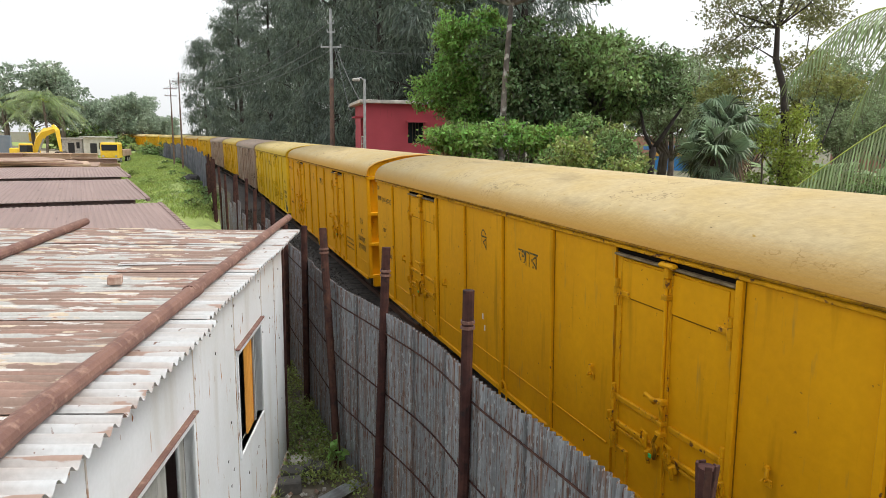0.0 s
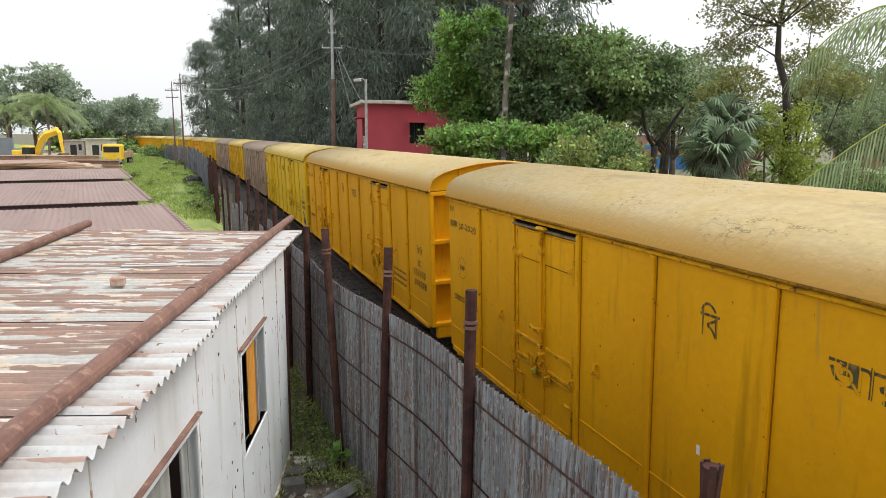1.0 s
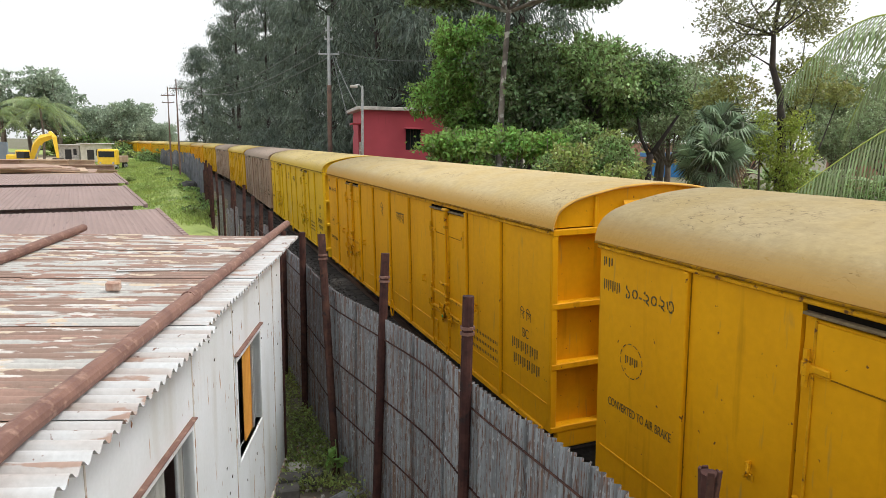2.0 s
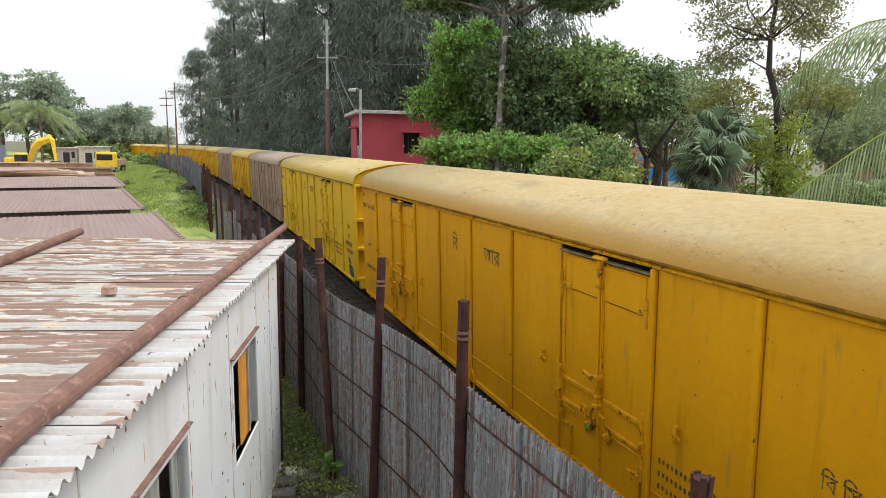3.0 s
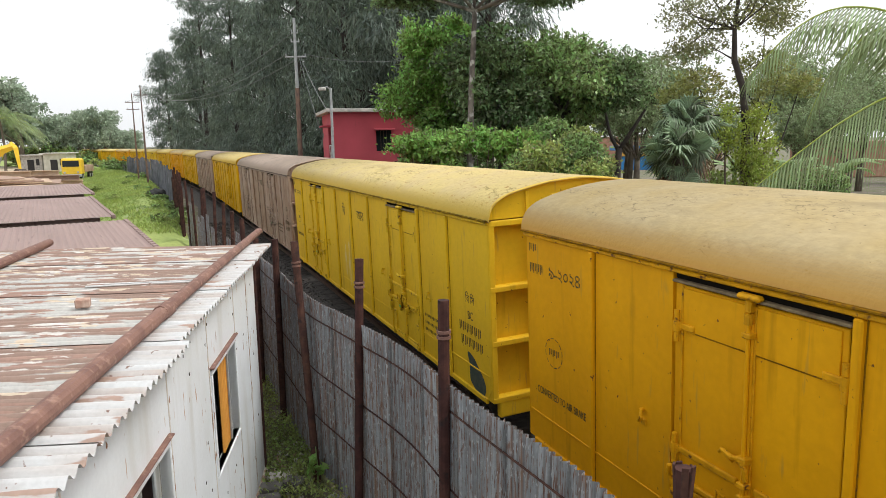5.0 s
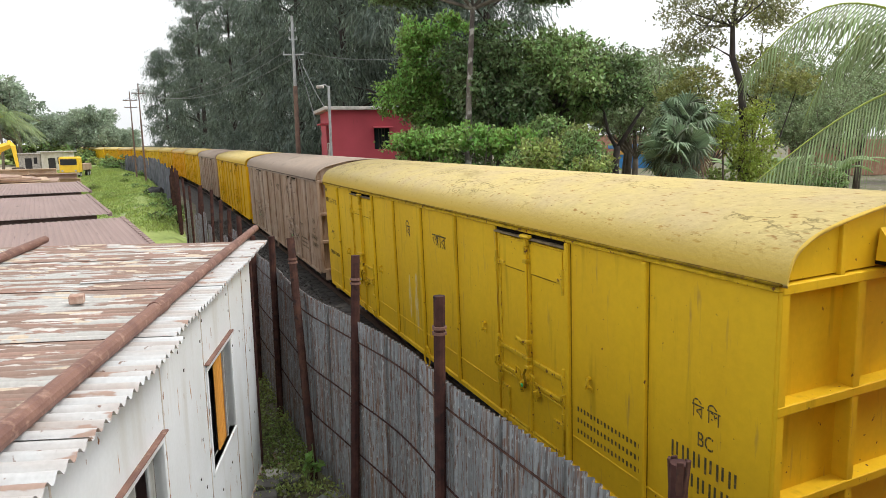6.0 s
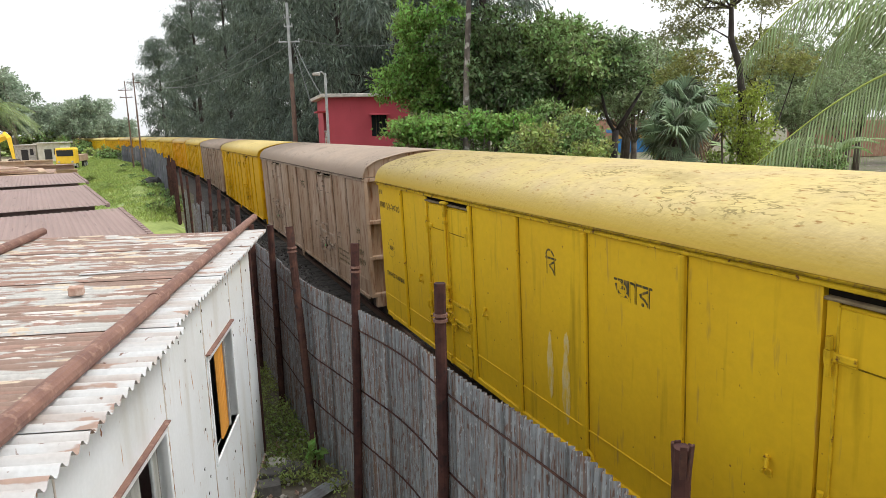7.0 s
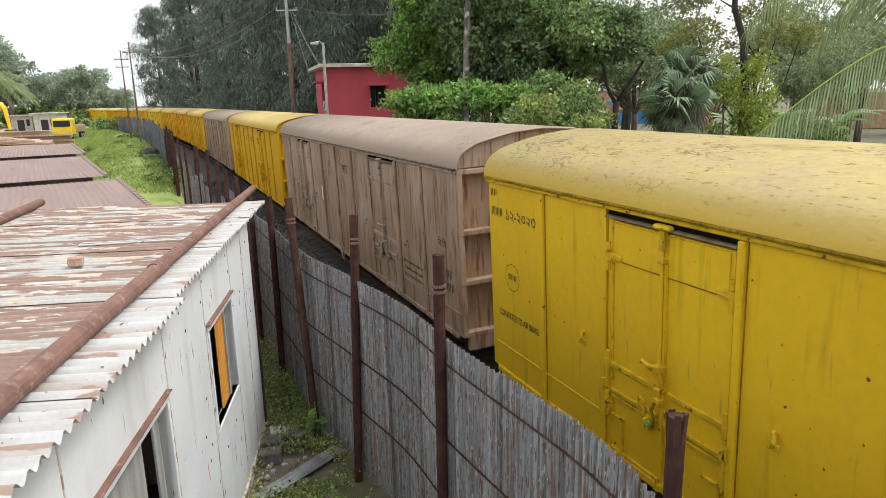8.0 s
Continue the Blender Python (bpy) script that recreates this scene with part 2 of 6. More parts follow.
M_POLERUST = material("rusty_pole", (0.19, 0.12, 0.09), (0.12, 0.08, 0.065), rough=0.85, scale=4)
M_YELLOW = material("machine_yellow", (0.85, 0.56, 0.03), (0.76, 0.48, 0.04), rough=0.5, scale=2, grain=0.05)
M_GLASS = material("dark_window", (0.02, 0.025, 0.03), rough=0.12, grain=0.0, bump=0.0)
M_RUBBER = material("rubber", (0.02, 0.02, 0.02), rough=0.85)
M_HUT = material("whitewashed_wall", (0.62, 0.60, 0.54), (0.5, 0.47, 0.4), rough=0.9, scale=1.5)
M_BLUEWALL = material("blue_grey_wall", (0.16, 0.20, 0.24), (0.2, 0.23, 0.26), rough=0.9, scale=0.6)
M_BARK = material("bark", (0.12, 0.095, 0.075), (0.20, 0.17, 0.14), rough=0.95, scale=4, stretch=(1, 1, 0.3), bump=0.6, bump_scale=15)
M_PALEBARK = material("pale_bark", (0.24, 0.21, 0.18), (0.14, 0.12, 0.10), rough=0.95, scale=3, stretch=(1, 1, 0.5), bump=0.6, bump_scale=15)
M_MOTTLED = material("mottled_bark", (0.22, 0.19, 0.165), (0.10, 0.085, 0.075), rough=0.95, scale=2.2, spread=(0.42, 0.58), stretch=(1, 1, 0.6), third=(0.42, 0.40, 0.37), scale3=5.0, spread3=(0.55, 0.62), bump=0.6, bump_scale=15)
M_DARKBARK = material("dark_bark", (0.035, 0.028, 0.027), (0.06, 0.047, 0.04), rough=0.95, scale=4, bump=0.6, bump_scale=15)


def leafy(name, base, second, thin=0.35, vary=0.35):
    return material(name, base, second, rough=0.45, scale=0.5, spread=(0.35, 0.65), grain=0.0, bump=0.0, island=vary, through_light=thin, gloss=0.5)


L_NEEDLE = leafy("needle_foliage", (0.105, 0.14, 0.115), (0.17, 0.215, 0.155), 0.3, 0.6)
L_DARK = leafy("dark_foliage", (0.10, 0.155, 0.065), (0.20, 0.27, 0.115), 0.36, 0.8)
L_GREEN = leafy("green_foliage", (0.15, 0.225, 0.075), (0.27, 0.36, 0.13), 0.4, 0.75)
L_BRIGHT = leafy("bright_foliage", (0.18, 0.33, 0.075), (0.28, 0.43, 0.11), 0.42, 0.6)
# the next two are paled: air haze is put into the leaf colour
L_FAR = leafy("far_foliage_haze_tint", (0.26, 0.33, 0.24), (0.38, 0.45, 0.33), 0.4)
L_HAZE = leafy("haze_tinted_foliage", (0.20, 0.265, 0.13), (0.31, 0.37, 0.20), 0.4, 0.5)
L_OLIVE = leafy("olive_foliage", (0.20, 0.22, 0.10), (0.27, 0.27, 0.12))
L_CREEPER = leafy("creeper_foliage", (0.23, 0.30, 0.085), (0.36, 0.41, 0.13), 0.4, 0.6)
L_YELLOW = leafy("yellow_green_foliage", (0.36, 0.42, 0.07), (0.30, 0.38, 0.07))
L_RUSSET = leafy("russet_foliage", (0.42, 0.27, 0.17), (0.20, 0.20, 0.08))
L_PALM = leafy("palm_leaf", (0.175, 0.245, 0.105), (0.27, 0.345, 0.155))
L_FAN = leafy("fan_palm_leaf", (0.085, 0.125, 0.07), (0.20, 0.26, 0.15), 0.3, 0.6)
L_DEAD = leafy("dead_leaf", (0.24, 0.15, 0.10), (0.18, 0.11, 0.07))
L_GRASS = leafy("grass_blade", (0.35, 0.42, 0.11), (0.23, 0.32, 0.085), 0.35, 0.3)
M_TARP = material("blue_paint", (0.03, 0.22, 0.55), (0.03, 0.18, 0.45), rough=0.5, scale=2)
M_ORANGE = material("ochre_paint", (0.6, 0.33, 0.06), (0.5, 0.26, 0.06), rough=0.7, scale=2)
M_TERRACOTTA = material("terracotta_wall", (0.34, 0.17, 0.12), (0.42, 0.26, 0.18), rough=0.9, scale=2)

# ---- mesh helpers ----


class Geo:
    """Corners and faces gathered for one mesh."""

    def __init__(self):
        self.v, self.f = [], []

    def add(self, verts, faces):
        k = len(self.v)
        self.v += [tuple(p) for p in verts]
        self.f += [tuple(i + k for i in f) for f in faces]
        return self

    def box(self, x0, x1, y0, y1, z0, z1, bevel=0.0, m=None):
        if bevel:
            b = min(bevel, (x1 - x0) * 0.45, (y1 - y0) * 0.45, (z1 - z0) * 0.45)
            bm = bmesh.new()
            bmesh.ops.create_cube(bm, size=1)
            for v in bm.verts:
                v.co = Vector(((x0 + x1) / 2 + v.co.x * (x1 - x0), (y0 + y1) / 2 + v.co.y * (y1 - y0), (z0 + z1) / 2 + v.co.z * (z1 - z0)))
            bmesh.ops.bevel(bm, geom=bm.edges[:], offset=b, segments=1, affect="EDGES")
            bm.verts.index_update()
            vs, fs = [v.co.copy() for v in bm.verts], [[v.index for v in f.verts] for f in bm.faces]
            bm.free()
        else:
            vs = [Vector((x, y, z)) for z in (z0, z1) for y in (y0, y1) for x in (x0, x1)]
            fs = [(0, 2, 3, 1), (4, 5, 7, 6), (0, 1, 5, 4), (2, 6, 7, 3), (0, 4, 6, 2), (1, 3, 7, 5)]
        if m:
            vs = [m @ v for v in vs]
        return self.add(vs, fs)

    def tube(self, points, radii, seg=8, caps=True):
        pts = [Vector(p) for p in points]
        if not isinstance(radii, (list, tuple)):
            radii = [radii] * len(pts)
        rings = []
        for i, p in enumerate(pts):
            d = (pts[min(i + 1, len(pts) - 1)] - pts[max(i - 1, 0)]).normalized()
            a = d.cross(Vector((0, 0, 1)) if abs(d.z) < 0.9 else Vector((1, 0, 0))).normalized()
            b = d.cross(a)
            rings.append([p + (a * math.cos(2 * math.pi * j / seg) + b * math.sin(2 * math.pi * j / seg)) * radii[i] for j in range(seg)])
        fs = [(i * seg + j, i * seg + (j + 1) % seg, (i + 1) * seg + (j + 1) % seg, (i + 1) * seg + j) for i in range(len(pts) - 1) for j in range(seg)]
        if caps:
            fs += [tuple(range(seg))[::-1], tuple(range((len(pts) - 1) * seg, len(pts) * seg))]
        return self.add([v for r in rings for v in r], fs)

    def strip(self, profile, x0, x1, close=False):
        """A profile of (y, z) drawn out along x."""
        k = len(profile)
        vs = [(x, y, z) for x in (x0, x1) for y, z in profile]
        fs = [(i, (i + 1) % k, k + (i + 1) % k, k + i) for i in range(k if close else k - 1)]
        if close:
            fs += [tuple(range(k))[::-1], tuple(range(k, 2 * k))]
        return self.add(vs, fs)

    def mesh(self, name, mat, smooth=False):
        me = bpy.data.meshes.new(name)
        me.from_pydata(self.v, [], self.f)
        me.materials.append(mat)
        if smooth:
            me.shade_smooth()
        me.update()
        return me


def part(name, geo, mat, parent=None, label="", smooth=False, at=None):
    me = geo if isinstance(geo, bpy.types.Mesh) else geo.mesh(name, mat, smooth)
    ob = new(name, me)
    if at is not None:
        ob.matrix_basis = at
    ob.parent = parent
    return tagged(ob, label)


def thing(name, label, category, group="", m=None, kind=""):
    ob = new(name)
    ob.empty_display_size = 0.2
    if m is not None:
        ob.matrix_basis = m
    return tagged(ob, label, category, group, kind)


def solid(name, geo, mat, label, category, group="", kind="", smooth=False, m=None):
    return tagged(part(name, geo, mat, None, "", smooth, m), label, category, group, kind)


# ---- the railway line: curvature along its length, distance counted away from the camera ----
STEP = 0.25
LINE_S = np.arange(-60, 320, STEP)
LINE_K = np.interp(LINE_S, (0, 35, 80), (0.00057, 0.00045, 0.00247))
ZERO = int(np.argmin(abs(LINE_S)))
TURN = np.cumsum(LINE_K) * STEP
TURN = TURN - TURN[ZERO] + 0.35965
LINE_X, LINE_Y = np.cumsum(-np.sin(TURN)) * STEP, np.cumsum(np.cos(TURN)) * STEP
LINE_X, LINE_Y = LINE_X - LINE_X[ZERO] + 1.4992, LINE_Y - LINE_Y[ZERO] + 6.6357


def on_line(s, off=0.0):
    """A point of the wagon side's line at s, moved off metres away from the yard; and the heading."""
    x, y, a = (float(np.interp(s, LINE_S, c)) for c in (LINE_X, LINE_Y, TURN))
    return Vector((x + math.cos(a) * off, y + math.sin(a) * off)), a


# ---- ground ----
g = Geo()
n_r = [0, 4, 8, 14, 22, 34, 50, 75, 110, 170, 300, 700, 2500]
for i, r in enumerate(n_r):
    for j in range(48):
        a = 2 * math.pi * j / 48
        g.v.append((r * math.cos(a), 20 + r * math.sin(a), -0.02 + (0 if r > 120 else 0.06 * noise.noise(Vector((r * math.cos(a) * 0.2, r * math.sin(a) * 0.2, 0))))))
g.f += [(i * 48 + j, (i + 1) * 48 + j, (i + 1) * 48 + (j + 1) % 48, i * 48 + (j + 1) % 48) for i in range(len(n_r) - 1) for j in range(48)]
solid("ground", g, M_GROUND, "bare earth with patchy weeds around the railway", "ground", kind="structure", smooth=True)


def ribbon(offs, s0, s1, step=2.0, jitter=0.0):
    """A strip along the line: (offset, height) pairs across it."""
    r, k = Geo(), len(offs)
    ss = np.arange(s0, s1 + step, step)
    for s in ss:
        for o, z in offs:
            p, _ = on_line(s, o)
            r.v.append((p.x, p.y, z + jitter * noise.noise(Vector((p.x * 0.35, p.y * 0.35, o)))))
    r.f = [(i * k + j, i * k + j + 1, (i + 1) * k + j + 1, (i + 1) * k + j) for i in range(len(ss) - 1) for j in range(k - 1)]
    return r


solid("ballast_bed", ribbon([(-1.9, -0.05), (-1.1, 0.0), (0.0, 0.02), (1.3, 0.02), (2.6, 0.02), (3.6, 0.0), (4.4, -0.06)], -40, 300), M_BALLAST,
      "dark oily ballast bed under the rails", "track bed", kind="structure", smooth=True)
solid("grass_verge", ribbon([(-12.5, 0.02), (-10.5, 0.14), (-8.5, 0.06), (-6.5, 0.28), (-4.5, 0.55), (-3.2, 0.45), (-2.6, 0.05)], 21, 260, 2.0, 0.35), M_VERGE,
      "bright green overgrown verge beside the fence", "grass verge", kind="structure", smooth=True)
rails = thing("railway_track", "steel rails on concrete sleepers in dark ballast", "railway track")
for off in (0.8, 1.8):
    part("rail", ribbon([(off - 0.035, 0.03), (off - 0.035, 0.14), (off + 0.035, 0.14), (off + 0.035, 0.03)], -40, 280, 1.0), M_RAIL, rails)
slp = Geo().box(-0.12, 0.12, -0.95, 0.95, -0.08, 0.04, 0.02).mesh("sleeper", M_OILED)
for i in range(150):
    p, a = on_line(-20 + 0.65 * i, 1.3)
    part("sleeper", slp, None, rails, at=pose(p.x, p.y, 0, 0, 0, math.degrees(a) + 90))
stones = Geo()
rng = random.Random(4)
for i in range(5200):
    s, o = rng.uniform(0, 34), rng.choice((rng.uniform(-1.9, 0.5), rng.uniform(-1.5, 0.3)))
    p, _ = on_line(s, o)
    r = rng.uniform(0.02, 0.045)
    q = Euler((rng.uniform(0, 6), rng.uniform(0, 6), rng.uniform(0, 6))).to_matrix()
    z = 0.02 + r * 0.3
    stones.add([Vector((p.x, p.y, z)) + q @ Vector(v) * r for v in ((1, 0, 0), (-1, 0.2, 0), (0, 1, 0.3), (0.1, -1, 0), (0, 0.2, 0.8), (0.1, 0, -0.8))],
               [(0, 2, 4), (2, 1, 4), (1, 3, 4), (3, 0, 4), (2, 0, 5), (1, 2, 5), (3, 1, 5), (0, 3, 5)])
solid("ballast_stones", stones, M_BALLAST, "loose dark crushed stones beside the track", "ballast", kind="stuff")
# ---- the goods train ----
END = 1.28
MARKS = [0.0]
for bay in (END, 1.08, 1.575, 1.22, 1.31, 1.31, 1.17, 1.58, 1.155, 1.31):
    MARKS.append(MARKS[-1] + bay)
LENGTH, COUPLED, HALF = MARKS[-1], 0.94, 1.30
FLOOR, EAVE, CROWN = 0.87, 3.31, 0.47
WHEEL = 0.36
SPEED, FIRST = 4.338, 8.465
CANT = 0.031
ARCH = [(-1.33, 0.0), (-1.325, 0.07), (-1.29, 0.16), (-1.22, 0.24), (-1.10, 0.305), (-0.85, 0.375), (-0.5, 0.44), (-0.2, 0.465), (0.0, CROWN)]
ARCH = ARCH + [(-y, z) for y, z in ARCH[-2::-1]]
for _ in range(2):
    ARCH = [ARCH[0]] + [(a[0] * (1 - f) + b[0] * f, a[1] * (1 - f) + b[1] * f) for a, b in zip(ARCH, ARCH[1:]) for f in (0.25, 0.75)] + [ARCH[-1]]


def lettering(text, size, mat, parent, at, name="stencil_lettering", font_squeeze=0.8):
    cu = bpy.data.curves.new("text", "FONT")
    cu.body, cu.size, cu.align_x, cu.extrude = text, size, "CENTER", 0.001
    ob = bpy.data.objects.new("text", cu)
    scene.collection.objects.link(ob)
    me = bpy.data.meshes.new_from_object(ob.evaluated_get(bpy.context.evaluated_depsgraph_get()))
    bpy.data.objects.remove(ob)
    # the bridges of the stencil: thin uprights left bare
    bm = bmesh.new()
    bm.from_mesh(me)
    x0, x1 = min(v.co.x for v in bm.verts), max(v.co.x for v in bm.verts)
    cuts = [x0 + size * (0.17 + 0.29 * k) for k in range(int((x1 - x0) / size / 0.29) + 1)]
    for c in cuts:
        for x in (c - size * 0.02, c + size * 0.02):
            bmesh.ops.bisect_plane(bm, geom=bm.verts[:] + bm.edges[:] + bm.faces[:], plane_co=(x, 0, 0), plane_no=(1, 0, 0))
    gone = [f for f in bm.faces if any(abs(f.calc_center_median().x - c) < size * 0.0195 for c in cuts)]
    bmesh.ops.delete(bm, geom=gone, context="FACES")
    bm.to_mesh(me)
    bm.free()
    for v in me.vertices:
        v.co.x *= font_squeeze
    me.materials.clear()
    me.materials.append(mat)
    return part(name, me, None, parent, "faded black stencilled lettering", at=at)


def bars(rows, parent, at, mat, name="stencil_marks"):
    """Unreadable or private lettering as plain bars: rows of (z, height, list of (x, width))."""
    b = Geo()
    for z, h, cells in rows:
        for x, w in cells:
            b.box(x, x + w * 0.24, -0.002, 0.0, z, z + h)
            b.box(x + w * 0.62, x + w * 0.86, -0.002, 0.0, z + h * 0.2, z + h)
    return tagged(part(name, b, mat, parent, "faded black stencilled marks", at=at), kind="stuff")


def ring_plate(radius, parent, at, mat):
    r = Geo()
    for i in range(12):
        a0, a1 = 2 * math.pi * i / 12, 2 * math.pi * (i + 0.7) / 12
        r.add([(rr * math.cos(a), -0.002, rr * math.sin(a)) for a in (a0, (a0 + a1) / 2, a1) for rr in (radius, radius * 0.94)], [(0, 1, 3, 2), (2, 3, 5, 4)])
    return part("stencil_ring", r, mat, parent, "broken black stencilled circle", at=at)


def wagon(label, colours):
    side, top, edge, fitting = colours
    w = thing("covered_wagon", label, "goods wagon", "wagons of the goods train")
    X = lambda u: u - LENGTH / 2  # noqa: E731
    # the shell: side sheets with cut lower corners, floor and recessed ends
    hole = [(X(MARKS[2]), X(MARKS[3])), (X(MARKS[7]), X(MARKS[8]))]
    for sign in (-1, 1):
        y0, y1 = sorted((sign * HALF, sign * (HALF - 0.05)))
        spans = [(X(0) + 0.03, hole[0][0]), (hole[0][1], hole[1][0]), (hole[1][1], X(LENGTH) - 0.03)]
        for k, (a, b) in enumerate(spans):
            cut = 0.2
            out = [(a + (cut * 0.6 if k == 0 else 0), FLOOR), (b - (cut * 0.6 if k == 2 else 0), FLOOR), (b, FLOOR + (cut if k == 2 else 0)), (b, EAVE), (a, EAVE), (a, FLOOR + (cut if k == 0 else 0))]
            n = len(out)
            s = Geo().add([(x, y, z) for y in (y0, y1) for x, z in out], [tuple(range(n)), tuple(range(2 * n - 1, n - 1, -1))] + [(i, i + n, (i + 1) % n + n, (i + 1) % n) for i in range(n)])
            part("side_sheet", s, side, w)
        # pressed seam low on the sheets
        seam = Geo()
        for a, b in spans:
            seam.box(a + 0.05, b - 0.05, *sorted((sign * HALF, sign * (HALF + 0.012))), FLOOR + 0.34, FLOOR + 0.365, 0.005)
        part("pressed_seam", seam, side, w)
        part("bottom_rail", Geo().box(X(0) + 0.15, X(LENGTH) - 0.15, *sorted((sign * (HALF - 0.02), sign * (HALF + 0.025))), FLOOR - 0.05, FLOOR + 0.03, 0.01), side, w)
        part("cornice", Geo().box(X(0), X(LENGTH), *sorted((sign * (HALF - 0.03), sign * (HALF + 0.035))), EAVE - 0.045, EAVE - 0.006, 0.008), fitting, w)
        # grimy strip that also paints the dark gap under the roof
        part("drip_strip", Geo().box(X(0) - 0.02, X(LENGTH) + 0.02, *sorted((sign * (HALF - 0.03), sign * (HALF + 0.06))), EAVE + 0.004, EAVE + 0.024, 0.004), edge, w, "grimy strip under the roof, darkened as the shaded gap there")
        # upright ribs, with grimy dark lines added along them for contrast; the doors stand without a rib at their far
        # jamb
        for k in (1, 3, 4, 5, 6, 8, 9):
            r = part("rib", Geo().box(X(MARKS[k]) - 0.04, X(MARKS[k]) + 0.028, *sorted((sign * (HALF - 0.01), sign * (HALF + 0.045))), FLOOR, EAVE - 0.05, 0.012), side, w)
            part("weld", Geo().box(X(MARKS[k]) - 0.056, X(MARKS[k]) - 0.04, *sorted((sign * HALF, sign * (HALF + 0.008))), FLOOR + 0.02, EAVE - 0.05, 0.003)
                 .box(X(MARKS[k]) + 0.028, X(MARKS[k]) + 0.038, *sorted((sign * HALF, sign * (HALF + 0.008))), FLOOR + 0.02, EAVE - 0.05, 0.003), edge, r, "grimy dark line beside the rib")
    part("underframe", Geo().box(X(0) + 0.2, X(LENGTH) - 0.2, -HALF + 0.06, HALF - 0.06, FLOOR - 0.06, FLOOR + 0.06)
         .box(X(0) + 0.1, X(LENGTH) - 0.1, -0.35, 0.35, FLOOR - 0.3, FLOOR - 0.05, 0.02), M_DARKIRON, w)
    # rounded roof with a thickness, standing a little over both ends
    inner = [(y * 0.985, z - 0.03) for y, z in ARCH[::-1]]
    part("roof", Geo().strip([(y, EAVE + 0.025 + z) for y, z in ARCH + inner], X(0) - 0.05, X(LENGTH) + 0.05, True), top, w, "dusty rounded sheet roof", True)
    w.children[-1].data.shade_flat()
    # ends: recessed sheet in a grid of flanges, gable sheet, ventilator
    for e, sx in ((X(0), -1), (X(LENGTH), 1)):
        def fx(a, b):
            return sorted((e - sx * a, e - sx * b))
        part("end_sheet", Geo().box(*fx(0.12, 0.16), -HALF + 0.05, HALF - 0.05, FLOOR, EAVE), side, w)
        gable = [(y * 0.975, EAVE + 0.02 + z * 0.97) for y, z in ARCH]
        part("gable_sheet", Geo().strip(gable, *fx(0.03, 0.07), True), side, w)
        for y in (-HALF + 0.045, -0.5, 0.5, HALF - 0.045):
            part("end_post", Geo().box(*fx(0.0, 0.15), y - 0.04, y + 0.04, FLOOR, EAVE, 0.008), side, w)
        for z in (FLOOR + 0.04, EAVE - 1.62, EAVE - 0.89, EAVE - 0.03):
            part("end_rail", Geo().box(*fx(-0.005, 0.14), -HALF + 0.006, HALF - 0.006, z - 0.04, z + 0.035, 0.008), side, w)
        for y in (-0.72, 0.72):
            part("gable_rib", Geo().box(*fx(0.0, 0.05), y - 0.025, y + 0.025, EAVE, EAVE + 0.36, 0.006), side, w)
        vent = Geo()
        y0, y1, z0, z1 = -0.36, 0.36, EAVE + 0.07, EAVE + 0.30
        a, b = e, e + sx * 0.16
        vent.add([(a, y0, z1), (a, y1, z1), (b, y0 - 0.03, z0 + 0.04), (b, y1 + 0.03, z0 + 0.04), (b, y0 - 0.03, z0), (b, y1 + 0.03, z0), (a, y0 - 0.03, z0), (a, y1 + 0.03, z0)],
                 [(0, 1, 3, 2), (2, 3, 5, 4), (4, 5, 7, 6), (0, 2, 4, 6), (1, 7, 5, 3), (0, 6, 7, 1)])
        v = part("ventilator_hood", vent, side, w)
        # black block that paints the shade under the hood
        part("ventilator_slot", Geo().box(*fx(-0.05, 0.02), y0, y1, z0 - 0.035, z0 - 0.004), M_SLIT, v)
        part("coupler", Geo().box(*sorted((e - sx * 0.1, e + sx * 0.42)), -0.09, 0.09, 0.50, 0.70, 0.02).box(*sorted((e + sx * 0.3, e + sx * 0.49)), -0.16, 0.16, 0.44, 0.76, 0.04), M_DARKIRON, w)
        part("headstock", Geo().box(*sorted((e + sx * 0.0, e - sx * 0.1)), -HALF + 0.1, HALF - 0.1, FLOOR - 0.22, FLOOR + 0.02, 0.02), side, w)
    # double doors on the yard side
    y = -HALF
    for a, b in hole:
        # black backing sheet and bar paint the shade in the door gaps
        d = part("double_door", Geo().box(a + 0.002, b - 0.002, y + 0.045, y + 0.06, FLOOR - 0.02, EAVE - 0.05), M_SLIT, w, "double door on a black sheet that darkens the gaps round its leaves")
        part("header_slit", Geo().box(a + 0.03, b - 0.03, y + 0.006, y + 0.03, EAVE - 0.09, EAVE - 0.046), M_SLIT, d, "black bar coloured as the shaded gap above the doors")
        part("header_strip", Geo().box(a + 0.03, b - 0.045, y - 0.04, y + 0.02, EAVE - 0.118, EAVE - 0.096, 0.005), M_LIP, d, "pale dusty lip over the doors")
        part("jamb", Geo().box(a + 0.012, a + 0.095, y + 0.02, y + 0.044, FLOOR, EAVE - 0.12, 0.004), side, d)
        c = (a + b) / 2 + 0.015
        for p0, p1 in ((a + 0.105, c - 0.008), (c + 0.008, b - 0.075)):
            leaf = part("door_leaf", Geo().box(p0, p1, y + 0.004, y + 0.036, FLOOR + 0.03, EAVE - 0.14, 0.006), side, d)
            # the plate above the upper strap stands a little proud, the panel edge is folded
            part("upper_plate", Geo().box(p0 + 0.02, p1 - 0.045, y - 0.008, y + 0.006, EAVE - 0.50, EAVE - 0.16, 0.004), side, leaf)
